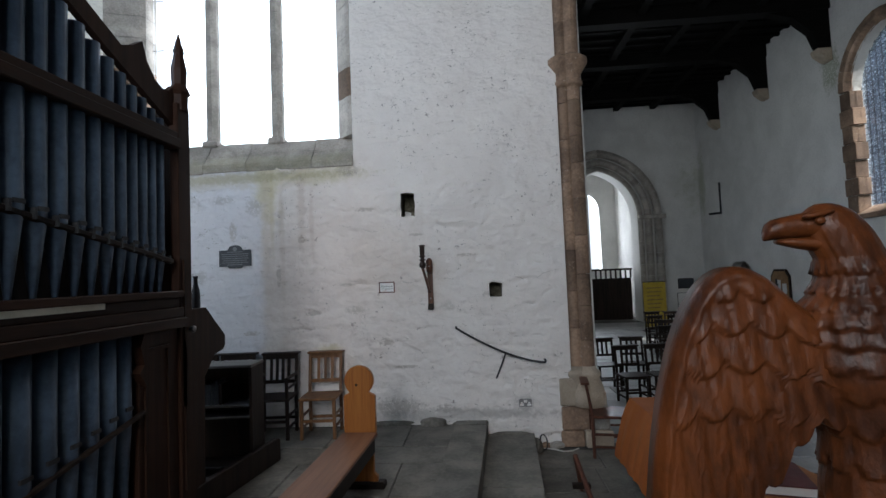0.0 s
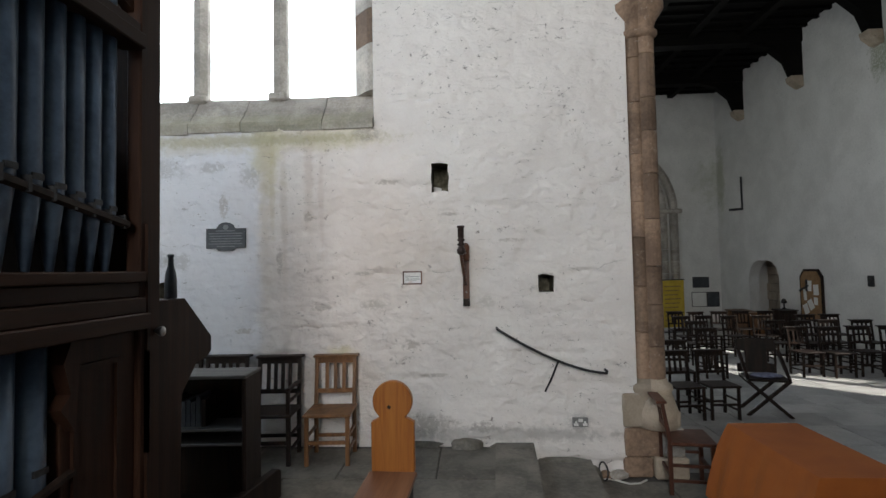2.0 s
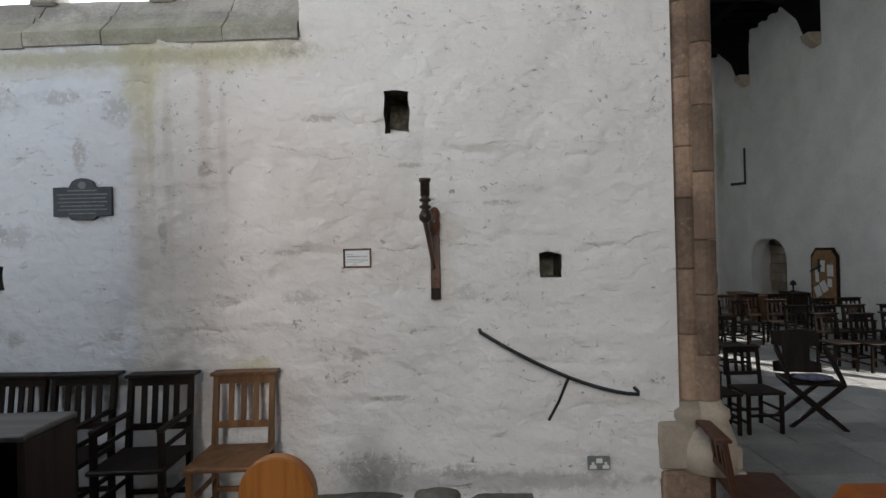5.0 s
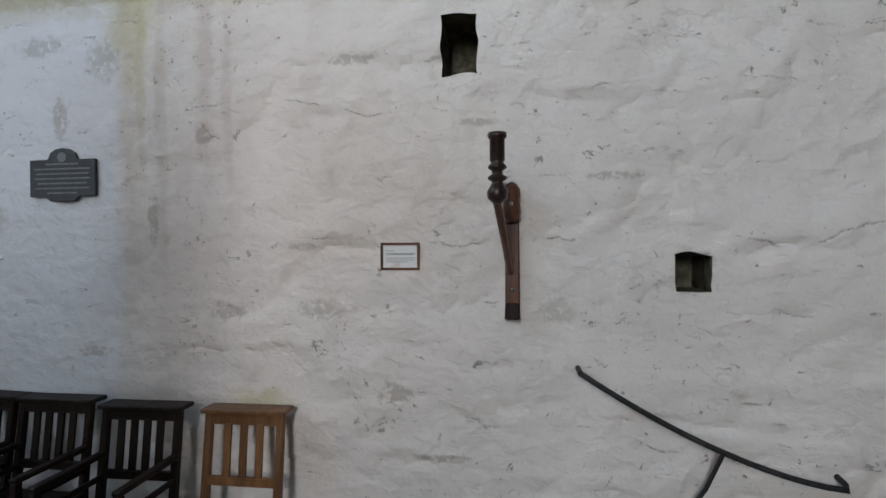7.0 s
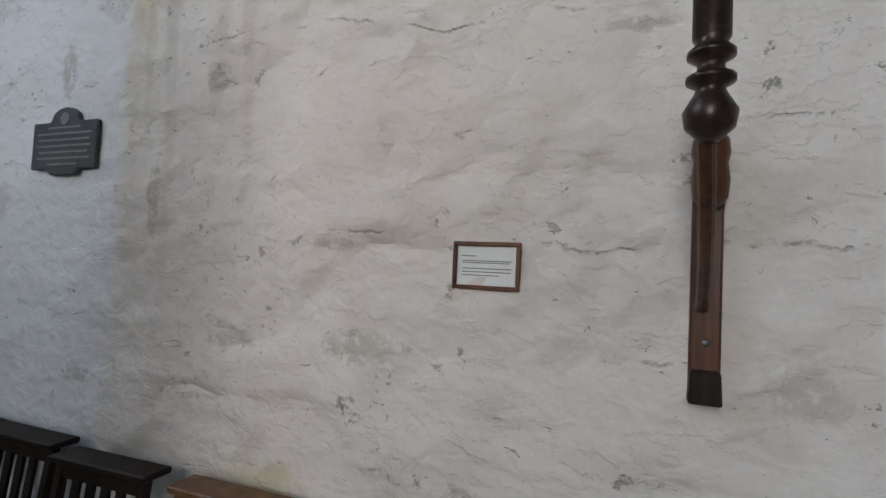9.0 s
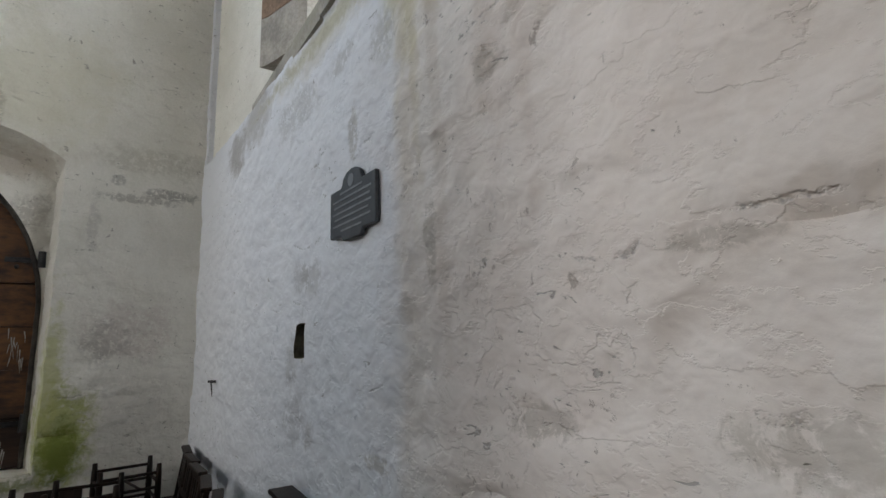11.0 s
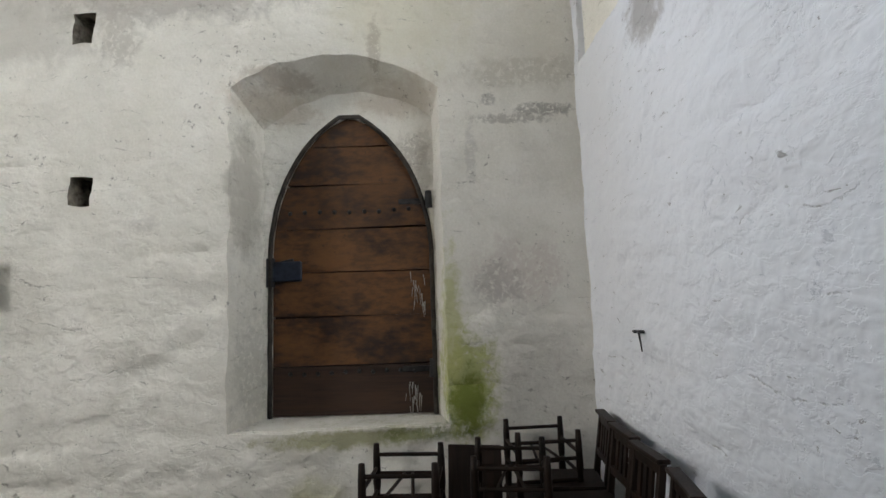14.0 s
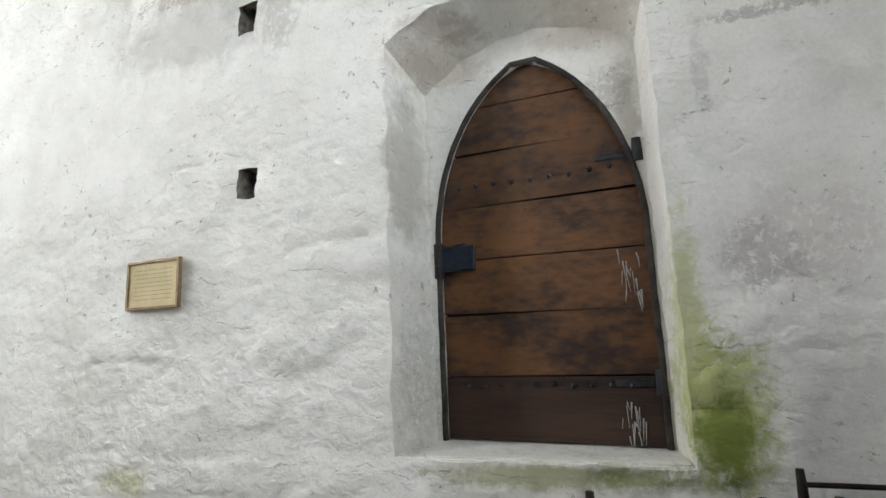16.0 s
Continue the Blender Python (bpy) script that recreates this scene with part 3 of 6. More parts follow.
def rubble(u, v, strength):
    """Whitewashed rubble: soft stones between half-filled joints, over a wavy wall."""
    wob = 0.06 * noise.noise((u * 0.9, v * 0.9, 3.1)) + 0.045 * noise.noise((u * 3.1, v * 2.2, 9.0))
    vv = v + wob + 0.02 * math.sin(u * 1.3)
    k = 0
    while k + 1 < len(COURSES) and COURSES[k + 1] < vv:
        k += 1
    low, top = COURSES[k], COURSES[min(k + 1, len(COURSES) - 1)]
    row, lift, filled = STONES[k]
    uu = u + 0.06 * noise.noise((u * 3, v * 5, 1.0))
    i = 0
    while i + 1 < len(row) and row[i + 1] < uu:
        i += 1
    right = row[i + 1] if i + 1 < len(row) else row[i] + 0.5
    side = min(uu - row[i], right - uu)
    under, over = vv - low, top - vv
    shown = min(1.0, max(0.0, 2.4 * noise.noise((u * 2.6, v * 3.4, 8.8)) + 0.3))
    joint = 0.0
    if filled[i] > 0.25:
        joint += math.exp(-(over / 0.03) ** 2 if under > over else -(under / 0.012) ** 2)
    if filled[i] > 0.6:
        joint += 0.7 * math.exp(-(side / 0.018) ** 2)
    soft = noise.noise((u * 1.7, v * 2.6, 5.5)) * 0.014 + noise.noise((u * 5, v * 7, 2.5)) * 0.014 + noise.noise((u * 10, v * 14, 6.5)) * 0.009 + noise.noise((u * 24, v * 27, 4.5)) * 0.0045
    pit = max(0.0, noise.noise((u * 6.5, v * 7.5, 12.3)) - 0.42) * 0.03
    ends = min(1.0, side / 0.07)
    edge = ends * min(1.0, min(under, over) / 0.05)
    return strength * (lift[i] * 0.014 * edge + soft - joint * 0.014 * shown * (0.25 + 0.75 * ends) - pit)


# ---- structure ----
CH, NAVE = 0.38, 0.0


def north_y(x):
    return 9.37 if x > -3.2 else 9.37 - 0.048 * (-3.2 - x)


def north_place(u, v, d):
    y = north_y(u)
    edge = min(1.0, max(0.0, (1.40 - u) / 0.12))
    calm = 1.0 - 0.45 * min(1.0, max(0.0, (-2.1 - u) / 0.3))
    off = rubble(u, v, calm) * edge * (0.6 if v > 4.2 else 1.0)
    ragged = 0.022 * edge if v < 3.4 else 0.0
    return (u + ragged * noise.noise((u * 8, v * 8, 21.0)), y - off + d, v + ragged * noise.noise((u * 8, v * 8, 33.0)))


n_holes = [(-0.513, -0.347, 2.845, 3.123, 0.32, True), (0.507, 0.656, 1.836, 2.003, 0.28, True), (-3.285, -3.165, 1.84, 2.0, 0.2, True),
           (-5.6, -1.08, 3.52, 6.9, 0.62, False)]
us = steps_of(-5.95, 1.41, 0.024, [h[0] for h in n_holes] + [h[1] for h in n_holes])
vs = steps_of(-0.2, 8.6, 0.024, [h[2] for h in n_holes] + [h[3] for h in n_holes])
vs = [v for v in vs if v < 4.6 or v in (6.9, 8.6) or round(v * 1000) % 5 == 0]
verts, faces, inside = wall_face(us, vs, n_holes, north_place)
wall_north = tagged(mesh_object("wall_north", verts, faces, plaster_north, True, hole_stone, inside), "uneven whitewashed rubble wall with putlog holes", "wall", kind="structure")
core = nbox(-6.3, -4.34, 9.74, 10.1, -0.2, 8.6)
box(core, -1.06, 1.41, 9.7, 10.1, -0.2, 8.6)
box(core, -5.6, -1.06, 9.7, 9.74, -0.2, 3.5)
box(core, -4.34, -1.06, 9.74, 10.1, -0.2, 3.5)
box(core, -4.34, -1.06, 9.7, 10.1, 6.92, 8.6)
tagged(link("wall_north_core", core, plaster_plain), "outer leaf of the chancel wall", "wall", kind="structure")


def east_x(y):
    return -5.49 - 0.09 * max(0.0, y - 6.9)


NI0, NI1, NZ0, NZ1 = 6.78, 8.235, 1.03, 3.39


def niche_top(y):
    k = (y - (NI0 + NI1) / 2) / ((NI1 - NI0) / 2)
    return NZ1 + 0.25 * max(0.0, 1 - k * k)


def east_place(u, v, d):
    z, y, x = v, u, east_x(u)
    if NI0 <= u <= NI1 and v >= NZ1 - 0.001 and v < 4.2:
        z = niche_top(u) + (v - NZ1) / (4.2 - NZ1) * (4.2 - niche_top(u))
    if d > 0.4 and NI0 <= u <= NI1 and NZ0 <= v <= NZ1:
        c = (NI0 + NI1) / 2 + 0.02
        y = c + (u - c) * 0.86
        z -= 0.2 * (v - NZ0) / (NZ1 - NZ0)
    off = 0.0 if d else rubble(u + 11, v, 0.75)
    ragged = 0.02 if v < 4.2 else 0.0
    return (x + off - d, y + ragged * noise.noise((u * 7, v * 7, 21.0)), z + ragged * noise.noise((u * 7, v * 7, 33.0)))


e_holes = [(NI0, NI1, NZ0, NZ1, 0.42, False), (5.66, 5.82, 2.59, 2.79, 0.25, True), (5.64, 5.80, 3.77, 4.0, 0.25, True), (4.4, 7.38, 4.52, 7.3, 0.7, False)]
us = steps_of(-0.2, 9.6, 0.028, [h[0] for h in e_holes] + [h[1] for h in e_holes])
vs = steps_of(-0.2, 8.6, 0.028, [h[2] for h in e_holes] + [h[3] for h in e_holes] + [4.2])
us = [u for u in us if u > 3.6 or u < 0 or round(u * 100) % 4 == 0]
vs = [v for v in vs if v < 5 or v in (7.3, 8.6) or round(v * 1000) % 5 == 0]
verts, faces, inside = wall_face(us, vs, e_holes, east_place)
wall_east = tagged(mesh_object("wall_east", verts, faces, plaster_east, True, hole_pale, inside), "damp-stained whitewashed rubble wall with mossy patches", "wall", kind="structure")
core = nbox(-6.5, -5.98, -0.2, 9.9, -0.2, 0.99)
box(core, -6.5, -5.98, -0.2, 6.7, 0.99, 4.4)
box(core, -6.5, -6.02, 8.36, 9.9, 0.99, 4.4)
box(core, -6.5, -5.98, 6.7, 8.36, 3.8, 4.4)
box(core, -6.5, -6.0, -0.2, 4.38, 4.4, 8.6)
box(core, -6.5, -6.02, 7.4, 9.9, 4.4, 8.6)
box(core, -6.5, -6.0, 4.38, 7.4, 7.32, 8.6)
box(core, -6.6, -6.5, 6.6, 8.5, 0.9, 3.9)
tagged(link("wall_east_core", core, plaster_plain), "outer leaf of the end wall", "wall", kind="structure")


def arch_points(half, spring, rise, n=14):
    """Half outlines of a pointed arch from the left spring over the apex to the right one."""
    r = (half * half + rise * rise) / (2 * half)
    a0 = math.atan2(rise, r - half)
    left = [(-half + r - r * math.cos(a0 * i / n), spring + r * math.sin(a0 * i / n)) for i in range(n + 1)]
    return left + [(-x, z) for x, z in left[-2::-1]]


def holed_wall(x0, x1, z0, z1, openings, thick):
    """A wall slab in x and z, thick along y, built of strips beside and over arched openings: (centre, half, sill, spring, rise)."""
    bm = bmesh.new()
    cuts = sorted(openings)
    at = x0
    for c, half, sill, spring, rise in cuts:
        box(bm, at, c - half, -thick / 2, thick / 2, z0, z1)
        if sill > z0:
            box(bm, c - half, c + half, -thick / 2, thick / 2, z0, sill)
        pts = arch_points(half, spring, rise) if rise else [(-half, spring), (half, spring)]
        for (xa, za), (xb, zb) in zip(pts, pts[1:]):
            quad = [(c + xa, za), (c + xb, zb), (c + xb, z1), (c + xa, z1)]
            lo = [bm.verts.new((x, -thick / 2, z)) for x, z in quad]
            hi = [bm.verts.new((x, thick / 2, z)) for x, z in quad]
            bm.faces.new(lo)
            bm.faces.new(hi[::-1])
            bm.faces.new((lo[0], hi[0], hi[1], lo[1]))
            bm.faces.new((lo[2], hi[2], hi[3], lo[3]))
        at = c + half
    box(bm, at, x1, -thick / 2, thick / 2, z0, z1)
    bmesh.ops.remove_doubles(bm, verts=bm.verts[:], dist=0.0005)
    bmesh.ops.recalc_face_normals(bm, faces=bm.faces[:])
    return bm


def set_wall(name, bm, m, material, label):
    bmesh.ops.transform(bm, matrix=m, verts=bm.verts[:])
    return tagged(link(name, bm, material), label, "wall", kind="structure")


ALONG_Y = pose(0, 0, 0, 0, 0, 90)
set_wall("wall_south", holed_wall(-6.5, 2.0, -0.2, 8.6, [(-4.4, 0.9, 2.6, 5.2, 1.4), (-0.6, 0.9, 2.6, 5.2, 1.4)], 0.6), pose(0, -0.3, 0), plaster_plain, "whitewashed side wall with two tall windows")
set_wall("wall_chancel_arch", holed_wall(-0.6, 9.9, -0.2, 9.4, [(5.15, 4.32, -0.2, 4.75, 3.9)], 0.28), Matrix.Translation((1.55, 0, 0)) @ ALONG_Y, plaster_plain, "whitewashed wall pierced by the chancel arch")
# unseen wall; its two openings are added to let the fill lamps in
set_wall("wall_nave_east", holed_wall(9.9, 23.4, -0.2, 9.4, [(13.6, 0.9, 3.0, 5.6, 1.2), (18.4, 0.9, 3.0, 5.6, 1.2)], 0.4), Matrix.Translation((1.62, 0, 0)) @ ALONG_Y, plaster_plain, "unseen whitewashed nave wall with two openings added for fill light")
set_wall("wall_nave_south", holed_wall(-4, 23.8, -0.2, 9.4, [(10.6, 0.98, 3.15, 5.9, 1.2), (14.35, 0.98, 3.15, 5.9, 1.2), (20.76, 0.81, -0.2, 1.55, 0.6)], 0.32), Matrix.Translation((9.16, 0, 0)) @ ALONG_Y, plaster_plain, "tall whitewashed nave wall with a small arched door")
set_wall("wall_nave_end", holed_wall(1.5, 9.1, -0.2, 9.4, [(5.15, 1.45, -0.2, 4.1, 1.9)], 0.9), pose(0, 23.9, 0), plaster_plain, "whitewashed end wall pierced by a tall arch")
set_wall("wall_nave_north", nbox(1.5, 9.7, -4.4, -4.0, -0.2, 9.4), Matrix.Identity(4), plaster_plain, "plain whitewashed wall")
set_wall("wall_tower", holed_wall(2.2, 8.2, -0.2, 9.4, [(5.4, 0.8, 2.1, 4.9, 0.9)], 0.6), pose(0, 28.2, 0), plaster_plain, "whitewashed tower wall with one window")
set_wall("wall_tower_side", nbox(2.2, 2.6, 24.4, 28, -0.2, 9.4), Matrix.Identity(4), plaster_plain, "tower side wall")
set_wall("wall_tower_side", nbox(6.95, 7.35, 24.4, 28, -0.2, 9.4), Matrix.Identity(4), plaster_plain, "tower side wall")
set_wall("wall_stair_turret", nbox(9.85, 10.0, 19.5, 22.0, -0.2, 2.6), Matrix.Identity(4), stone_joint, "bare stone wall behind the small door")

ceiling = nbox(1.4, 9.7, -4.4, 28.5, 8.5, 8.7)
for yb in (15.9, 18.57, 21.56, 12.9, 9.9):
    box(ceiling, 2.05, 9.0, yb - 0.17, yb + 0.17, 8.12, 8.5)
for xb in (3.2, 4.6, 6.0, 7.4):
    box(ceiling, xb - 0.1, xb + 0.1, -4, 23.4, 8.3, 8.5)
for k in range(60):
    box(ceiling, 2.05, 9.0, -3.9 + k * 0.46, -3.8 + k * 0.46, 8.42, 8.5)
tagged(link("ceiling_nave", ceiling, wood_roof), "black-stained beamed timber nave roof", "ceiling", kind="structure")
tagged(link("ceiling_chancel", nbox(-6.5, 1.6, -0.6, 10.1, 8.6, 8.8), wood_roof), "dark timber chancel ceiling", "ceiling", kind="structure")
for yb in (15.92, 18.57, 21.56):
    truss = thing("roof_brace", (9.0, yb, 7.2), 0, "black curved oak roof brace on a stone corbel", "roof brace", "roof braces")
    out = [(0.0, -0.02), (0.0, 1.25), (-1.5, 1.25), (-1.5, 0.95), (-0.85, 0.78), (-0.42, 0.4), (-0.26, -0.02)]
    part("brace", slab(bmesh.new(), out, 0.24), wood_roof, truss)
    part("corbel", slab(bmesh.new(), [(0, -0.02), (-0.34, -0.02), (-0.3, -0.16), (-0.1, -0.32), (0, -0.34)], 0.3, None, 0.02), stone_buff, truss, "stone corbel")

ground = bmesh.new()
bmesh.ops.create_grid(ground, x_segments=8, y_segments=8, size=900)
bmesh.ops.transform(ground, matrix=pose(0, 0, -0.25), verts=ground.verts[:])
tagged(link("ground", ground, ground_grass), "grass round the church", "ground", kind="structure")

floor = tagged(link("floor_nave", nbox(-6.4, 9.7, -4.4, 28, -0.12, NAVE - 0.012), stone_joint), "worn grey flagstone floor", "floor", kind="structure")


def step_x(y):
    return 0.42 - 0.05 * (9.37 - y)


def skew_box(bm, xa, xb, y0, y1, z0, z1, bevel=0.02):
    """A block whose sides follow the slanting line of the steps."""
    box(bm, 0, 1, y0, y1, z0, z1)
    for v in bm.verts:
        if y0 - 0.01 <= v.co.y <= y1 + 0.01:
            v.co.x = (xa if v.co.x < 0.5 else xb) + step_x(v.co.y)
    return bm


chancel_floor = bmesh.new()
skew_box(chancel_floor, -7.2, -0.35, 0.0, 9.36, -0.1, CH - 0.012)
chancel_floor = tagged(link("floor_chancel", chancel_floor, stone_joint), "raised chancel floor of worn flagstones", "floor", kind="structure")

# glowing overcast sky outside the two chancel windows
def sky_sheet(name, m, w, h, colour, strength):
    bm = bmesh.new()
    bmesh.ops.create_grid(bm, x_segments=1, y_segments=1, size=0.5)
    bmesh.ops.transform(bm, matrix=m @ Matrix.Diagonal((w, h, 1, 1)), verts=bm.verts[:])
    mt = bpy.data.materials.new(name)
    mt.use_nodes = True
    b = mt.node_tree.nodes["Principled BSDF"]
    b.inputs["Base Color"].default_value = (0, 0, 0, 1)
    b.inputs["Emission Color"].default_value, b.inputs["Emission Strength"].default_value = (*colour, 1), strength
    tagged(link(name, bm, mt), "bright hazy sky outside a window", "sky", kind="structure")


sky_sheet("backdrop_north", pose(-3.6, 12.0, 6.0, 90), 8, 8, (0.95, 0.98, 1.0), 1.04)
sky_sheet("backdrop_east", pose(-10, 5.9, 8.0, 90, 0, 90), 12, 12, (0.5, 0.74, 1.0), 0.6)
sky_sheet("backdrop_nave", pose(60, 76, 18, 90, 0, 90), 120, 36, (0.75, 0.85, 1.0), 0.16)
sky_sheet("backdrop_tower", pose(5.4, 31, 4.5, 90), 6, 7, (0.9, 0.96, 1.0), 0.88)

# ---- north window ----
win = tagged(new("window_1"), "tall three-light stone window with leaded glass", "window", kind="structure")
sill_profile = [(9.355, 3.5), (9.345, 3.56), (9.35, 3.6), (9.45, 3.71), (9.46, 3.745), (9.49, 3.75), (9.58, 3.91), (9.8, 3.93), (9.8, 3.5)]
TO_X = Matrix(((0, 1, 0, 0), (1, 0, 0, 0), (0, 0, 1, 0), (0, 0, 0, 1)))
at, rs = -4.33, random.Random(3)
while at < -1.09:
    b = min(at + rs.uniform(0.5, 0.85), -1.085)
    if -1.085 - b < 0.25:
        b = -1.085
    part("sill_stone", slab(bmesh.new(), [(y + rs.uniform(-0.004, 0.004), z + rs.uniform(-0.006, 0.006)) for y, z in sill_profile], b - at - 0.008, Matrix.Translation(((at + b) / 2, 0, 0)) @ TO_X), stone_grey, win)
    at = b
for side, x0, x1 in ((1, -1.3, -1.085), (-1, -3.87, -4.32)):
    z = 3.9
    while z < 6.9:
        h = min(rs.uniform(0.28, 0.5), 6.9 - z)
        bm = bmesh.new()
        quad = [(x0, 9.58), (x0 + 0.05 * side, 9.53), (x1 - 0.06 * side, 9.42), (x1, 9.385), (x1, 9.8), (x0, 9.8)]
        lo = [bm.verts.new((x, y, z)) for x, y in quad]
        hi = [bm.verts.new((x, y, z + h - 0.006)) for x, y in quad]
        bm.faces.new(lo), bm.faces.new(hi)
        for i in range(6):
            bm.faces.new((lo[i], lo[(i + 1) % 6], hi[(i + 1) % 6], hi[i]))
        bmesh.ops.recalc_face_normals(bm, faces=bm.faces[:])
        part("jamb_stone", bm, stone_pink if rs.random() < 0.5 else stone_grey, win)
        z += h
for xm in (-3.0, -2.13):
    z = 3.9
    while z < 6.9:
        h = min(rs.uniform(0.45, 0.8), 6.9 - z)
        bm = bmesh.new()
        oct_ = [(-0.075, 9.63), (-0.035, 9.545), (0.035, 9.545), (0.075, 9.63), (0.075, 9.7), (0.035, 9.77), (-0.035, 9.77), (-0.075, 9.7)]
        lo = [bm.verts.new((xm + x, y, z)) for x, y in oct_]
        hi = [bm.verts.new((xm + x, y, z + h - 0.005)) for x, y in oct_]
        bm.faces.new(lo), bm.faces.new(hi)
        for i in range(8):
            bm.faces.new((lo[i], lo[(i + 1) % 8], hi[(i + 1) % 8], hi[i]))
        bmesh.ops.recalc_face_normals(bm, faces=bm.faces[:])
        part("mullion_stone", bm, stone_grey, win)
        z += h
    part("mullion_foot", nbox(xm - 0.1, xm + 0.1, 9.53, 9.75, 3.88, 3.97, 0.02), stone_grey, win)
for xa, xb in ((-3.87, -3.0), (-3.0, -2.13), (-2.13, -1.3)):
    pane = part("pane", nbox(xa + 0.05, xb - 0.05, 9.668, 9.674, 3.9, 6.9), glass, win)
    pane.visible_shadow = False
    for k in range(1, 9):
        part("saddle_bar", rod(bmesh.new(), (xa + 0.04, 9.655, 3.9 + k * 0.34), (xb - 0.04, 9.655, 3.9 + k * 0.34), 0.004, seg=6), lead, win) if k % 2 == 0 else None
    part("stanchion", rod(bmesh.new(), ((xa + xb) / 2, 9.655, 3.9), ((xa + xb) / 2, 9.655, 6.9), 0.0025, seg=6), lead, win)
splay = bmesh.new()
q = [(-5.62, 9.3), (-4.325, 9.5), (-4.325, 9.78), (-5.7, 9.78)]
lo = [splay.verts.new((x, y, 3.53)) for x, y in q]
hi = [splay.verts.new((x, y, 6.95)) for x, y in q]
for a, b in zip(range(4), (1, 2, 3, 0)):
    splay.faces.new((lo[a], lo[b], hi[b], hi[a]))
splay.faces.new(lo), splay.faces.new(hi)
bmesh.ops.recalc_face_normals(splay, faces=splay.faces[:])
tagged(link("window_splay", splay, plaster_east), "plastered splay beside the window", "window splay", kind="structure")

# ---- east window ----
win2 = tagged(new("window_2"), "leaded three-light window over the door", "window", kind="structure")
at = 4.39
while at < 7.37:
    b = min(at + rs.uniform(0.5, 0.9), 7.375)
    if 7.375 - b < 0.25:
        b = 7.375
    bm = slab(bmesh.new(), [(-5.44, 4.43), (-5.42, 4.49), (-5.44, 4.54), (-5.72, 4.69), (-6.2, 4.69), (-6.2, 4.43)], b - at - 0.008, pose(0, (at + b) / 2, 0))
    part("sill_stone", bm, stone_grey, win2)
    at = b
for y0, y1 in ((7.22, 7.375), (4.385, 4.55)):
    z = 4.69
    while z < 7.3:
        h = min(rs.uniform(0.3, 0.5), 7.3 - z)
        part("jamb_stone", nbox(-5.9, -5.5 if y0 > 6 else -5.3, y0, y1, z, z + h - 0.006, 0.008), stone_pink, win2)
        z += h
for ym in (6.38, 5.42):
    for k in range(5):
        part("mullion_stone", nbox(-5.9, -5.7, ym - 0.07, ym + 0.07, 4.67 + k * 0.54, 5.135 + k * 0.54, 0.03), stone_grey, win2)
for ya, yb in ((4.55, 5.42), (5.42, 6.38), (6.38, 7.22)):
    pane = part("pane", nbox(-5.805, -5.8, ya + 0.04, yb - 0.04, 4.67, 7.3), glass, win2)
    pane.visible_shadow = False
    bm = bmesh.new()
    for k in range(1, 20):
        rod(bm, (-5.79, ya, 4.67 + k * 0.14), (-5.79, yb, 4.67 + k * 0.14), 0.005, seg=5)
    for k in range(1, 8):
        rod(bm, (-5.79, ya + (yb - ya) * k / 8, 4.67), (-5.79, ya + (yb - ya) * k / 8, 7.3), 0.005, seg=5)
    part("lead_net", bm, lead, win2)

# ---- old door in its niche ----
DX, DC = -5.93, 7.535
DHALF, DSP, DRISE, DZ0 = 0.6, 2.2, 1.1, 1.05


def door_half(z):
    r = (DHALF ** 2 + DRISE ** 2) / (2 * DHALF)
    if z <= DSP:
        return DHALF
    dz = min(z - DSP, DRISE)
    arc = DHALF - r + math.sqrt(max(0.0, r * r - dz * dz))
    return max(0.012, 0.5 * arc + 0.5 * DHALF * math.sqrt(max(0.0, 1 - (dz / DRISE) ** 2)))


def niche_plate():
    """White back of the niche round the pointed door opening, in y and z."""
    zs = [1.0] + [DSP + DRISE * k / 16 for k in range(17)]
    bm = bmesh.new()
    for s in (-1, 1):
        edge = 6.82 if s < 0 else 8.22
        for za, zb in zip(zs, zs[1:]):
            ya, yb = DC + s * door_half(za), DC + s * door_half(zb)
            front = [bm.verts.new((DX + 0.06, y, z)) for y, z in ((ya, za), (yb, zb), (edge, zb), (edge, za))]
            bm.faces.new(front)
            back = [bm.verts.new((DX - 0.05, y, z)) for y, z in ((ya, za), (yb, zb))]
            bm.faces.new((front[0], front[1], back[1], back[0]))
    top = [bm.verts.new((DX + 0.06, y, z)) for y, z in ((6.82, DSP + DRISE), (8.22, DSP + DRISE), (8.22, 3.72), (6.82, 3.72))]
    bm.faces.new(top)
    bmesh.ops.recalc_face_normals(bm, faces=bm.faces[:])
    bmesh.ops.remove_doubles(bm, verts=bm.verts[:], dist=0.0005)
    for f in bm.faces:
        if abs(f.normal.x) > 0.9 and f.normal.x < 0:
            f.normal_flip()
    return bm


tagged(link("niche_back", niche_plate(), plaster_east), "whitewashed niche back round a pointed doorway", "wall", kind="structure")
sill = bmesh.new()
box(sill, 0, 1, 6.79, 8.225, 0.99, 1.045, 0.0)
for v in sill.verts:
    v.co.x = east_x(v.co.y) - 0.004 if v.co.x > 0.5 else -5.99
bmesh.ops.bevel(sill, geom=sill.edges[:], offset=0.012, segments=2, affect="EDGES")
tagged(link("door_sill", sill, plaster_east), "whitewashed stone door sill with moss", "door sill", kind="structure")
# stone edge at the arch; down the straight sides the tube draws shadow
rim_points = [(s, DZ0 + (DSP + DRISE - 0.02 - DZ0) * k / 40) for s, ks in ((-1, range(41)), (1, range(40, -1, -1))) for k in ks]
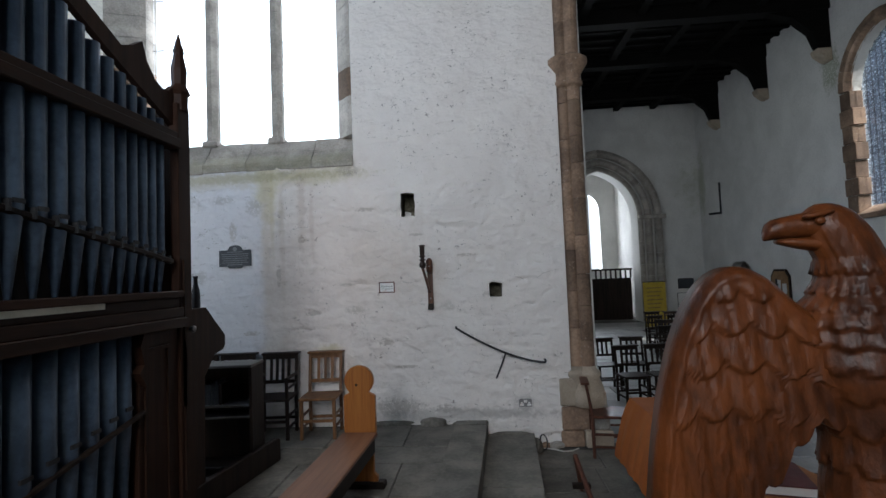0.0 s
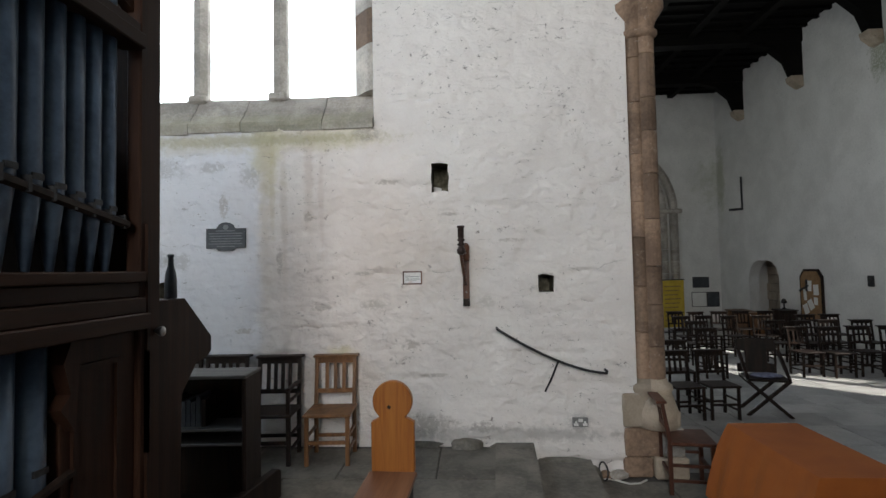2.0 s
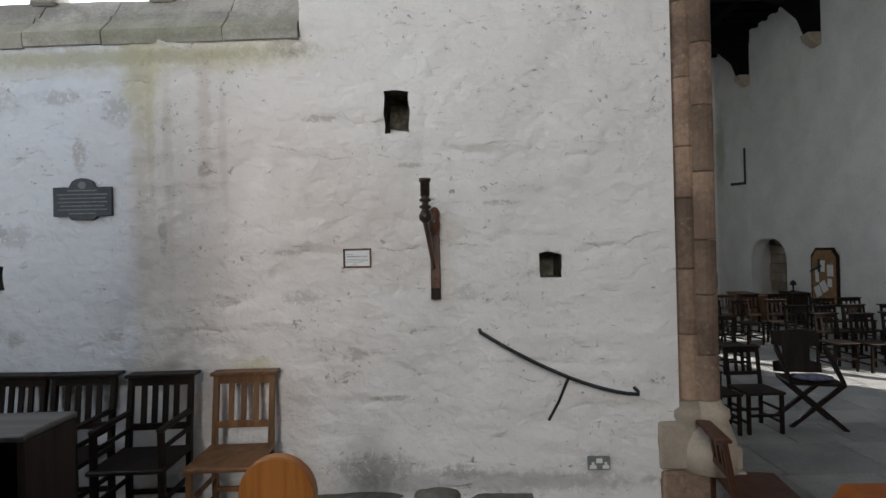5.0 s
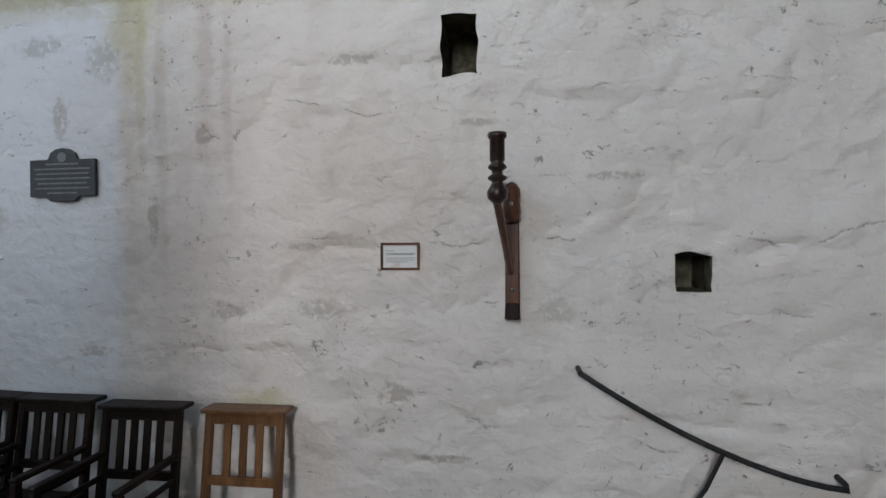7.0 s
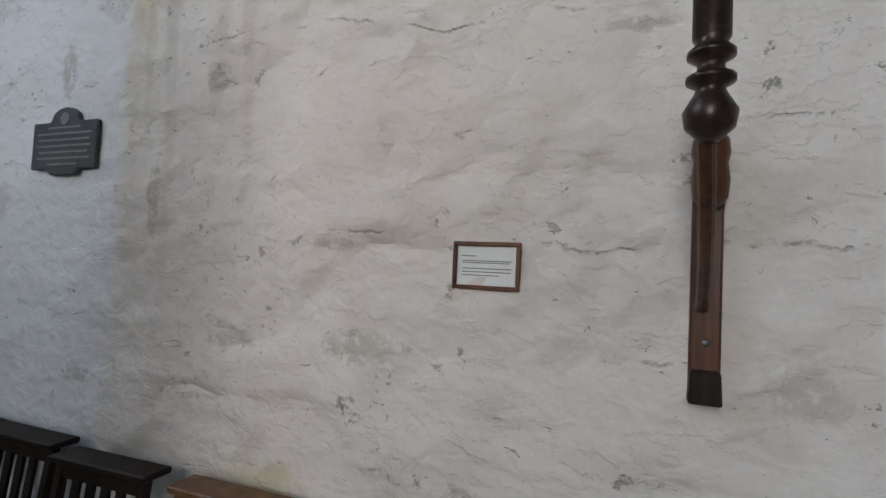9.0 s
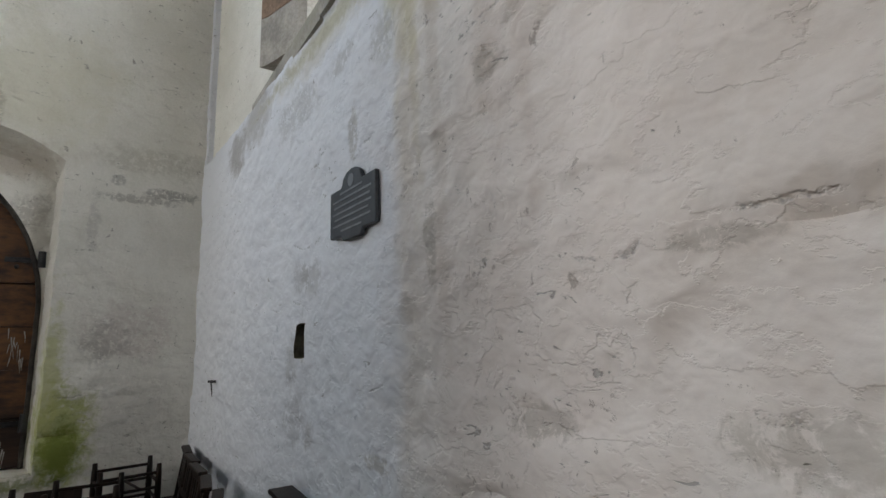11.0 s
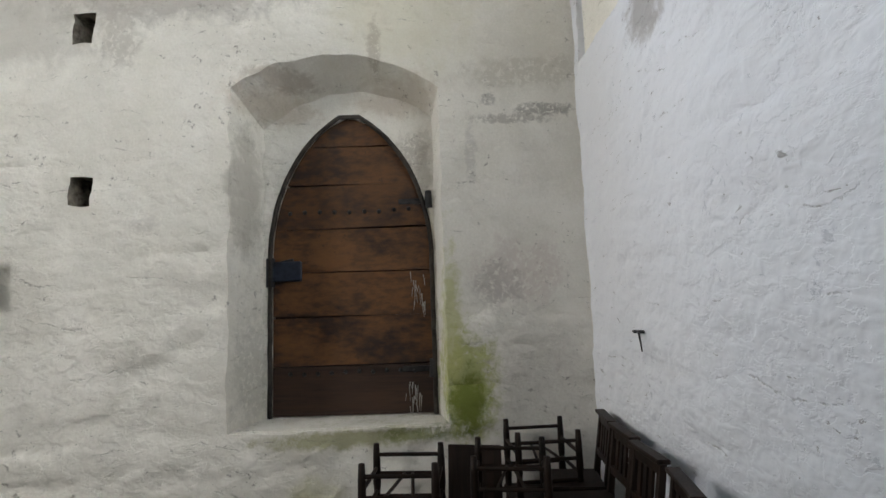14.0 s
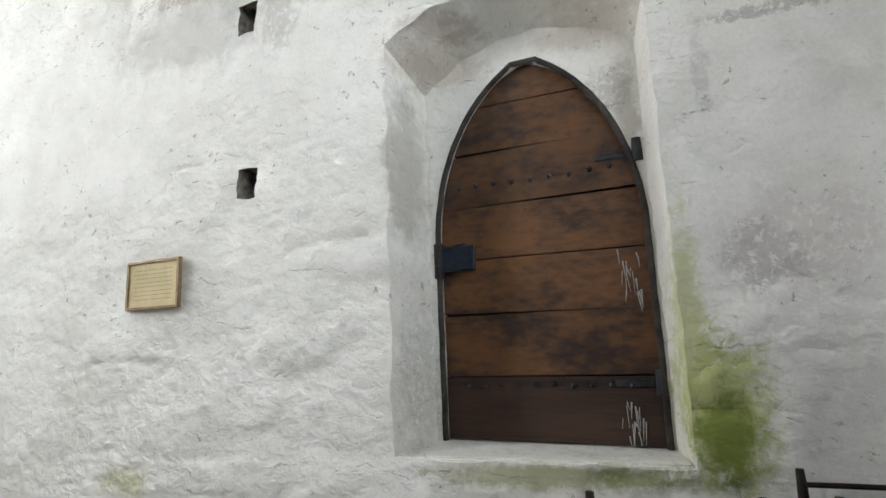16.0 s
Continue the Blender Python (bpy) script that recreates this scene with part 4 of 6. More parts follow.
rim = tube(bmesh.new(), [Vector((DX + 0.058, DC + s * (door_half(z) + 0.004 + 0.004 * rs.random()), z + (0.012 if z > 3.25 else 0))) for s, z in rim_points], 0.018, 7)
tagged(link("door_rim", rim, rim_stone_shade, smooth=True), "dark worn stone edge of the pointed doorway, painted shadow down its straight sides", "door surround", kind="structure")
door = tagged(new("door_1"), "old pointed oak plank door, dark with damp below", "door", kind="structure")


seams = [DZ0, 1.41, 1.77, 2.1, 2.43, 2.77, 3.07, DSP + DRISE - 0.01]
for k, (za, zb) in enumerate(zip(seams, seams[1:])):
    za2, zb2 = za + 0.004, zb - 0.004
    n = 7
    tilt = rs.uniform(-0.006, 0.006)
    right = [(DC + door_half(za2 + (zb2 - za2) * i / n) - 0.004, za2 + (zb2 - za2) * i / n + tilt) for i in range(n + 1)]
    left = [(2 * DC - y, z - 2 * tilt) for y, z in right[::-1]]
    bm = slab(bmesh.new(), right + left, 0.05, Matrix.Translation((DX - 0.0 + rs.uniform(-0.006, 0.004), 0, 0)) @ TO_X)
    part("plank", bm, wood_door_dark if k == 0 else wood_door, door)
part("backing", slab(bmesh.new(), [(DC + s * door_half(z), z) for s, zs in ((1, seams), (-1, seams[::-1])) for z in zs], 0.02, Matrix.Translation((DX - 0.05, 0, 0)) @ TO_X), wood_door_dark, door)
for zr, n in ((2.56, 9), (1.36, 10)):
    for k in range(n):
        bm = bmesh.new()
        bmesh.ops.create_icosphere(bm, subdivisions=1, radius=0.019, matrix=Matrix.Translation((DX + 0.027, 7.02 + k * 1.02 / n + 0.05, zr + rs.uniform(-0.01, 0.01))))
        part("stud", bm, iron, door)
for zh in (2.62, 1.37):
    hinge = part("hinge", nbox(DX + 0.022, DX + 0.036, 7.9, 8.13, zh - 0.02, zh + 0.02, 0.003), iron, door, "black iron strap hinge")
    part("pintle", rod(bmesh.new(), (DX + 0.05, 8.13, zh - 0.06), (DX + 0.05, 8.13, zh + 0.07), 0.032, 0.027, 12), iron, hinge)
lock = part("lock", nbox(DX + 0.02, DX + 0.075, 6.95, 7.16, 2.04, 2.19, 0.008), lock_blue, door, "blue-black iron rim lock")
part("bolt", rod(bmesh.new(), (DX + 0.05, 6.9, 2.16), (DX + 0.05, 7.1, 2.2), 0.014), iron, lock)
part("keeper", nbox(DX + 0.02, DX + 0.07, 6.9, 6.955, 2.0, 2.22, 0.005), iron, lock)
for yc, zc, n in ((8.04, 1.95, 16), (7.99, 1.2, 18)):
    bm = bmesh.new()
    for k in range(n):
        a = (DX + 0.03, yc + rs.gauss(0, 0.03), zc + rs.gauss(0, 0.08))
        rod(bm, a, (DX + 0.032, a[1] + rs.gauss(0, 0.012), a[2] - rs.uniform(0.02, 0.14)), rs.uniform(0.002, 0.006), 0.001, 5)
    part("cobweb", bm, cobweb, door, "dusty grey cobweb strands")

# ---- chancel arch respond and arch ----
resp = tagged(new("chancel_arch_respond"), "clustered sandstone respond of the chancel arch", "pier", kind="structure")
for cx, cy, r in ((1.495, 9.44, 0.085), (1.605, 9.42, 0.09)):
    z = 1.0
    while z < 4.34:
        h = min(rs.uniform(0.28, 0.52), 4.34 - z)
        if 4.34 - z - h < 0.15:
            h = 4.34 - z
        part("shaft_stone", turned(bmesh.new(), [(r - 0.006, z + 0.001), (r, z + 0.008), (r, z + h - 0.01), (r - 0.006, z + h - 0.003)], 18, Matrix.Translation((cx, cy, 0))), stone_pink, resp, smooth=False)
        z += h
    part("capital", turned(bmesh.new(), [(r + 0.0, 4.3), (r + 0.035, 4.33), (r + 0.035, 4.365), (r + 0.005, 4.39), (r + 0.02, 4.46), (r + 0.085, 4.56), (r + 0.1, 4.585), (r + 0.1, 4.64), (r + 0.06, 4.67), (r + 0.03, 4.69)], 20, Matrix.Translation((cx, cy, 0))), stone_pink, resp, "moulded capital", smooth=True)
    part("base", turned(bmesh.new(), [(r + (0.1 if r > 0.087 else 0.03), 0.55), (r + (0.1 if r > 0.087 else 0.03), 0.7), (r + 0.07 if r > 0.087 else r + 0.03, 0.8), (r + 0.045, 0.87), (r + 0.06, 0.9), (r + 0.055, 0.94), (r + 0.02, 0.965), (r + 0.005, 1.0)], 20, Matrix.Translation((cx, cy, 0))), stone_buff, resp, "moulded base", smooth=True)
    z = 4.69
    prev = None
    for k, (py, pz) in enumerate(arch_points(4.32 - (0.03 if r < 0.087 else 0.06), 4.69, 3.9, 16)):
        p = Vector((cx, 5.15 - py, pz))
        if prev is not None:
            part("voussoir", rod(bmesh.new(), prev, prev + (p - prev) * 0.99, r, seg=14), stone_pink, resp)
        prev = p
z = 1.0
while z < 4.69:
    h = min(rs.uniform(0.3, 0.55), 4.69 - z)
    part("hollow_stone", nbox(1.42, 1.66, 9.455, 9.6, z, z + h - 0.005), stone_pink, resp)
    z += h
blocks = [(1.265, 1.47, 9.335, 9.7, 0.555, 0.87, stone_buff), (1.475, 1.62, 9.33, 9.7, 0.5, 0.82, stone_grey), (1.275, 1.6, 9.32, 9.7, 0.285, 0.55, stone_pink),
          (1.605, 1.8, 9.27, 9.7, 0.3, 0.56, stone_grey), (1.26, 1.52, 9.31, 9.7, 0.1, 0.28, stone_pink), (1.525, 1.83, 9.26, 9.7, 0.1, 0.295, stone_buff), (1.625, 1.78, 9.29, 9.7, 0.565, 0.72, stone_buff)]
for x0, x1, y0, y1, z0, z1, mt in blocks:
    part("plinth_stone", nbox(x0, x1, y0, y1, z0, z1, 0.014), mt, resp)

# ---- steps and floors ----
steps = tagged(new("chancel_steps"), "worn grey stone steps down to the nave", "steps", kind="structure")
y = 1.2
while y < 9.3:
    b = min(y + rs.uniform(0.9, 1.7), 9.34)
    for xa, xb, z0, z1 in ((-0.36, 0.0, 0.2, 0.42), (0.005, 0.53, 0.05, 0.262)):
        part("step_stone", skew_box(bmesh.new(), xa, xb, y, b - 0.01, z0, z1 + rs.uniform(-0.004, 0.004)), stone_floor, steps)
    y = b
landing = bmesh.new()
skew_box(landing, 0.52, 2.6, 0.9, 9.46, -0.05, 0.09)
tagged(link("floor_landing", landing, stone_joint), "low stone landing under the chancel arch", "floor", kind="structure")


def paving(parent, x_of, y0, y1, top, wide, limit=300, joined=None, stone=None):
    stone = stone or stone_floor
    y = y0
    count = 0
    while y < y1 - 0.05:
        d = min(rs.uniform(0.42, 0.75), y1 - y)
        xa, xb = x_of(y)
        x = xa
        while x < xb - 0.05:
            w = min(rs.uniform(*wide), xb - x)
            if xb - x - w < 0.2:
                w = xb - x
            lift = top + rs.uniform(-0.003, 0.003)
            if joined is None or count < limit:
                part("slab", nbox(x + 0.006, x + w - 0.006, y + 0.006, y + d - 0.006, lift - 0.05, lift, 0.005), stone, parent)
            else:
                box(joined, x + 0.006, x + w - 0.006, y + 0.006, y + d - 0.006, lift - 0.05, lift)
            count += 1
            x += w
        y += d


def rough_stone(place, radii, seed, material, label, turn=0.0):
    """A worn, uneven lump with a flattened crown."""
    bm = bmesh.new()
    bmesh.ops.create_icosphere(bm, subdivisions=4, radius=1.0)
    for v in bm.verts:
        p = v.co.copy()
        p = Vector([math.copysign(abs(c) ** 0.7, c) for c in p])
        v.co = p * (1 + 0.22 * noise.noise(p * 1.3 + Vector((seed, 0, 0))) + 0.07 * noise.noise(p * 4.5 + Vector((0, seed, 0))))
    bmesh.ops.transform(bm, matrix=Matrix.Diagonal((*radii, 1)), verts=bm.verts[:])
    ob = tagged(link("rubble_stone", bm, material, smooth=True), label, "stone", "rubble at the wall foot")
    ob.matrix_basis = pose(*place, 0, 0, turn)
    return ob


rough_stone((-0.22, 9.31, 0.385), (0.15, 0.08, 0.075), 1.0, stone_floor, "rounded grey stone lying at the foot of the wall")
rough_stone((0.2, 9.34, 0.375), (0.2, 0.05, 0.03), 4.0, stone_floor, "flat worn grey stone bedded at the wall foot", 3)
rough_stone((0.7, 9.32, 0.22), (0.24, 0.06, 0.06), 7.0, stone_floor, "rough brown-grey stone bedded beside the lower step", -4)
rough_stone((0.95, 9.27, 0.13), (0.07, 0.12, 0.09), 11.0, stone_floor, "broken step corner of brown stone", 12)
rough_stone((1.2, 9.31, 0.13), (0.08, 0.06, 0.035), 15.0, stone_grey, "small loose stone by the pier foot", 20)
rough_stone((1.08, 9.33, 0.12), (0.06, 0.05, 0.03), 18.0, stone_pink, "small loose stone by the pier foot", 50)
rough_stone((-0.75, 9.35, 0.385), (0.3, 0.04, 0.035), 22.0, stone_floor, "crumbled mortar ridge along the wall foot", -2)


# ---- wall fixtures ----
def framed_card(name, m, w, h, frame_mat, card_mat, text, label, deep=0.02, edge=0.012):
    """A framed card in local x and z, facing local -y, its back on y = 0."""
    t = thing(name, label=label, category="sign")
    t.matrix_basis = m
    part("card", nbox(-w / 2, w / 2, -deep * 0.6, 0, -h / 2, h / 2), card_mat, t)
    for x0, x1, z0, z1 in ((-w / 2, w / 2, h / 2 - edge, h / 2), (-w / 2, w / 2, -h / 2, -h / 2 + edge), (-w / 2, -w / 2 + edge, -h / 2 + edge, h / 2 - edge), (w / 2 - edge, w / 2, -h / 2 + edge, h / 2 - edge)):
        part("frame_bar", nbox(x0, x1, -deep, 0, z0, z1, 0.002), frame_mat, t)
    for x0, x1, z in text:
        part("text_line", nbox(x0 * w, x1 * w, -deep * 0.6 - 0.0012, -deep * 0.6 + 0.001, z * h - 0.0012, z * h + 0.0012), ink, t)
    return t


framed_card("framed_notice", pose(-0.716, 9.37, 2.0, 0, 0, 0), 0.19, 0.13, wood_bracket, paper, [(-0.38, -0.15, 0.2), (-0.36, 0.38, 0.1), (-0.36, 0.34, 0.06), (-0.36, 0.38, -0.06), (-0.36, 0.36, -0.13), (-0.36, 0.2, -0.2)], "small white printed notice in a brown frame")
framed_card("framed_notice", pose(east_x(4.97) + 0.012, 4.97, 2.08, 0, 0, 88), 0.52, 0.34, brass_frame, cream, [(-0.36, 0.36, 0.3 - k * 0.085) for k in range(8)], "yellowed notice in a worn gilt frame", 0.03, 0.02)

plaque = thing("wall_plaque", (-2.592, north_y(-2.592) - 0.014, 2.43), 2, "dark slate memorial tablet with shaped top and grey lettering", "plaque")
pw, ph = 0.2, 0.1
out = [(-pw, -ph), (-0.1, -ph), (-0.075, -ph - 0.025), (0.075, -ph - 0.025), (0.1, -ph), (pw, -ph), (pw, ph), (0.095, ph)] + [(0.085 * math.cos(a), ph + 0.012 + 0.05 * math.sin(a)) for a in (0.0, 0.5, 1.05, 1.57, 2.1, 2.64, 3.14)] + [(-0.095, ph), (-pw, ph)]
part("tablet", slab(bmesh.new(), out, 0.02, pose(0, 0.006, 0), 0.003), slate, plaque)
part("roundel", rod(bmesh.new(), (0, 0.0, ph + 0.012), (0, -0.007, ph + 0.012), 0.026, seg=20), slate_text, plaque)
for k in range(7):
    w = (0.1, 0.17, 0.16, 0.17, 0.15, 0.165, 0.09)[k]
    part("text_line", nbox(-w, w, -0.006, 0.0, 0.075 - k * 0.026 - 0.004, 0.075 - k * 0.026 + 0.004), slate_text, plaque)

bracket = thing("candle_bracket", (-0.19, 9.36, 1.73), 0, "folding turned candle bracket of dark wood and bronze on the wall", "candle bracket")
part("back_plate", nbox(-0.032, 0.032, -0.028, 0.012, -0.01, 0.55, 0.006), wood_bracket, bracket)
part("foot", slab(bmesh.new(), [(-0.034, -0.012), (0.034, -0.012), (0.03, 0.06), (-0.03, 0.06)], 0.06, pose(0, -0.03, 0), 0.004), wood_dark, bracket)
arm = bmesh.new()
pts = [Vector((-0.01 - 0.03 * (k / 10) ** 1.4, -0.035 - 0.39 * (k / 10) ** 0.85, 0.2 + 0.29 * (k / 10))) for k in range(11)]
tube(arm, pts, 0.0155, 10)
part("arm", arm, wood_bracket, bracket)
part("hinge_knuckle", turned(bmesh.new(), [(0.02, 0.42), (0.036, 0.44), (0.04, 0.48), (0.035, 0.52), (0.04, 0.54), (0.037, 0.57), (0.022, 0.59), (0.005, 0.6)], 16, pose(0.0, -0.05, 0)), wood_bracket, bracket, smooth=True)
part("holder", turned(bmesh.new(), [(0.015, 0.47), (0.036, 0.49), (0.04, 0.515), (0.026, 0.54), (0.02, 0.552), (0.036, 0.562), (0.036, 0.57), (0.02, 0.58), (0.02, 0.592), (0.035, 0.602), (0.035, 0.61), (0.022, 0.622), (0.028, 0.632), (0.028, 0.71), (0.035, 0.716), (0.035, 0.733), (0.017, 0.733), (0.015, 0.71)], 18, pose(-0.035, -0.43, 0)), bronze, bracket, "turned bronze candle holder", smooth=True)
for z, y in ((0.12, -0.03), (0.5, -0.09)):
    bm = bmesh.new()
    bmesh.ops.create_icosphere(bm, subdivisions=2, radius=0.009, matrix=Matrix.Translation((0.0, y, z)))
    part("screw", bm, steel, bracket)

rail = thing("iron_handrail", (0.1, 9.3, 1.49), 0, "curved black iron handrail with one stay on the wall", "handrail")
pts = []
for k in range(15):
    s = k / 14
    pts.append(Vector((1.01 * s, -0.02, -0.42 * (1 - (1 - s) ** 1.55) + 0.005)))
part("rail", tube(bmesh.new(), pts + [Vector((1.02, 0.01, -0.405)), Vector((1.01, 0.065, -0.39))], 0.0125), iron, rail)
part("wall_end", tube(bmesh.new(), [Vector((0, -0.02, 0.005)), Vector((-0.005, 0.065, 0.01))], 0.0125), iron, rail)
part("stay", tube(bmesh.new(), [Vector((0.56, -0.02, -0.305)), Vector((0.5, 0.0, -0.46)), Vector((0.445, 0.065, -0.6))], 0.0095), iron, rail)

socket = thing("wall_socket", (0.866, 9.365, 0.6), 0, "black and white double wall socket in broken plaster", "socket")
part("plate", nbox(-0.073, 0.073, -0.02, 0.03, -0.043, 0.043, 0.003), socket_grey, socket)
part("switch_pair", nbox(-0.02, 0.02, -0.026, -0.018, 0.006, 0.036, 0.002), paper, socket)
for x in (-0.042, 0.042):
    outlet = part("outlet", nbox(x - 0.022, x + 0.022, -0.0235, -0.018, -0.032, -0.008, 0.002), paper, socket)
    part("pin_hole", nbox(x - 0.009, x + 0.009, -0.0235, -0.018, -0.006, 0.012), paper, outlet)
spike = thing("iron_wall_hook", (-4.83, 9.29, 1.65), 0, "small rusty iron hook driven into the wall", "hook")
part("shank", rod(bmesh.new(), (0, 0.03, 0), (0.0, -0.06, 0.005), 0.009), iron, spike)
part("arm", rod(bmesh.new(), (-0.05, -0.045, 0.004), (0.045, -0.045, 0.008), 0.006), iron, spike)
part("drop", rod(bmesh.new(), (0.015, -0.04, 0.0), (0.018, -0.03, -0.1), 0.006, 0.003), iron, spike)


# ---- chairs ----
def church_chair(material, label, w=0.4, high=0.9, seat=0.45, deep=0.38, arms=False, cap=0.11, slats=3, group=""):
    """Front towards local -y."""
    t = thing("chair", label=label, category="chair", group=group)
    hw, hd = w / 2, deep / 2
    part("seat", nbox(-hw - 0.01, hw + 0.01, -hd - 0.02, hd - 0.02, seat - 0.028, seat, 0.008), material, t)
    lean = 0.05
    for s in (-1, 1):
        bm = bmesh.new()
        quad = [(hd - 0.035, 0), (hd, 0), (hd, seat), (hd + lean, high - 0.02), (hd + lean - 0.03, high - 0.02), (hd - 0.035, seat)]
        part("back_leg", slab(bm, quad, 0.035, Matrix.Translation((s * (hw - 0.02), 0, 0)) @ TO_X, 0.003), material, t)
        part("front_leg", nbox(s * (hw - 0.02) - 0.018, s * (hw - 0.02) + 0.018, -hd, -hd + 0.036, 0, seat - 0.03, 0.004), material, t)
        for z in (0.12, 0.25):
            part("side_stretcher", nbox(s * (hw - 0.02) - 0.01, s * (hw - 0.02) + 0.01, -hd + 0.03, hd - 0.03, z - 0.012, z + 0.012), material, t)
        if arms:
            part("arm", nbox(s * (hw - 0.02) - 0.022, s * (hw - 0.02) + 0.022, -hd, hd, seat + 0.2, seat + 0.225, 0.006), material, t)
            part("arm_rail", nbox(s * (hw - 0.02) - 0.01, s * (hw - 0.02) + 0.01, -hd + 0.03, hd, seat + 0.09, seat + 0.115, 0.003), material, t)
            part("arm_post", nbox(s * (hw - 0.02) - 0.016, s * (hw - 0.02) + 0.016, -hd, -hd + 0.034, seat, seat + 0.2, 0.003), material, t)
    for y, z in ((-hd + 0.018, 0.2), (hd - 0.02, 0.16)):
        part("stretcher", nbox(-hw + 0.03, hw - 0.03, y - 0.01, y + 0.01, z - 0.015, z + 0.015), material, t)
    part("top_rail", nbox(-hw - 0.012, hw + 0.012, hd + lean - 0.05, hd + lean - 0.05 + cap, high - 0.022, high, 0.005), material, t)
    part("upper_rail", nbox(-hw + 0.03, hw - 0.03, hd + lean - 0.03, hd + lean - 0.008, high - 0.075, high - 0.022), material, t)
    z0 = seat + 0.12
    f0, f1 = (z0 - seat) / (high - seat), (high - 0.07 - seat) / (high - seat)
    part("lower_rail", nbox(-hw + 0.03, hw - 0.03, hd - 0.03 + lean * f0, hd - 0.008 + lean * f0, z0 - 0.02, z0 + 0.02), material, t)
    for k in range(slats):
        x = (-hw + 0.04) + (2 * hw - 0.08) * (k + 1) / (slats + 1)
        part("slat", slab(bmesh.new(), [(hd - 0.025 + lean * f0, z0), (hd - 0.012 + lean * f0, z0), (hd - 0.012 + lean * f1, high - 0.07), (hd - 0.025 + lean * f1, high - 0.07)], 0.034, Matrix.Translation((x, 0, 0)) @ TO_X), material, t)
    return t


chair_a = church_chair(wood_light, "honey-coloured oak church chair with slatted back against the wall", w=0.4, high=0.9)
chair_a.matrix_basis = pose(-1.44, 9.02, CH, 0, 0, 3)
chair_b = church_chair(wood_chair, "dark-stained church armchair with slatted back by the wall", w=0.42, high=0.9, arms=True, slats=4, group="dark armchairs")
chair_b.matrix_basis = pose(-1.975, 9.0, CH, 0, 0, 4)
copy_thing(chair_b, pose(-2.51, 9.03, CH, 0, 0, 3))
copy_thing(chair_b, pose(-2.98, 9.03, CH, 0, 0, -2))
row_chair = church_chair(wood_chair, "dark church chair with broad top rail beside the wall", w=0.31, high=0.76, seat=0.4, deep=0.34, cap=0.06, group="chairs along the wall")
row_chair.matrix_basis = pose(-5.28, 8.98, CH, 0, 0, -4)
for k in range(1, 6):
    copy_thing(row_chair, pose(-5.28 + k * 0.37, 8.975 - 0.004 * k + rs.uniform(-0.03, 0.015), CH, 0, 0, rs.uniform(-14, 6)))


def upturned_chair():
    t = thing("upturned_chair", label="dark turned-leg chair stacked upside down, legs up", category="chair", group="stacked chairs")
    s, hw = 0.28, 0.21
    part("seat", nbox(-hw, hw, -hw, hw, s - 0.025, s, 0.01), wood_chair, t)
    for x in (-1, 1):
        for y in (-1, 1):
            part("leg", turned(bmesh.new(), [(0.02, s), (0.024, s + 0.1), (0.017, s + 0.15), (0.022, s + 0.2), (0.02, s + 0.33), (0.016, s + 0.41)], 10, Matrix.Translation((x * (hw - 0.03), y * (hw - 0.03), 0)) @ Matrix.Shear("XY", 4, (x * 0.0, 0))), wood_chair, t, smooth=True)
        for z in (0.16, 0.28):
            part("side_stretcher", rod(bmesh.new(), (x * (hw - 0.03), -hw + 0.03, s + z), (x * (hw - 0.03), hw - 0.03, s + z), 0.011, seg=8), wood_chair, t)
        part("post", rod(bmesh.new(), (x * (hw - 0.03), hw - 0.03, s), (x * (hw - 0.03), hw + 0.02, 0.0), 0.018, seg=8), wood_chair, t)
    for y in (-1, 1):
        for z in (0.13, 0.25, 0.35):
            part("stretcher", rod(bmesh.new(), (-hw + 0.03, y * (hw - 0.03), s + z), (hw - 0.03, y * (hw - 0.03), s + z), 0.011, seg=8), wood_chair, t)
    for x in (-0.07, 0.07):
        part("brace", rod(bmesh.new(), (x, -hw + 0.03, s + 0.25), (x * 0.3, hw - 0.03, s + 0.25), 0.009, seg=8), wood_chair, t)
    for z in (0.06, 0.15):
        part("back_rung", rod(bmesh.new(), (-hw + 0.03, hw + 0.01, z), (hw - 0.03, hw + 0.01, z), 0.012, seg=8), wood_chair, t)
    return t


up = upturned_chair()
up.matrix_basis = pose(-4.86, 8.0, CH, 0, 0, 87)
copy_thing(up, pose(-5.38, 8.8, CH, 0, 0, 95))
copy_thing(up, pose(-4.92, 8.56, CH, 0, 0, 84))
board = tagged(link("leaning_board", nbox(-0.16, 0.16, -0.012, 0.012, 0, 0.6, 0.004), wood_dark), "dark wooden board leaning between stacked chairs", "board")
board.matrix_basis = pose(-5.2, 8.37, CH + 0.01, -8, 0, 80)

# ---- small bookcase, platform board ----
case = thing("bookcase", (-2.1, 7.96, CH), 3, "dark open bookcase with a pale worn top", "bookcase")
part("top", nbox(-0.4, 0.4, -0.15, 0.15, 0.975, 1.0, 0.005), wood_worn, case, "pale worn top board")
for x in (-0.385, 0.385):
    part("side", nbox(x - 0.014, x + 0.014, -0.14, 0.14, 0, 0.975, 0.003), wood_dark, case)
for z in (0.08, 0.52, 0.62):
    part("shelf", nbox(-0.37, 0.37, -0.138, 0.13, z, z + 0.018, 0.003), wood_worn if z > 0.1 else wood_dark, case)
part("back", nbox(-0.37, 0.37, 0.125, 0.138, 0, 0.975), wood_dark, case)
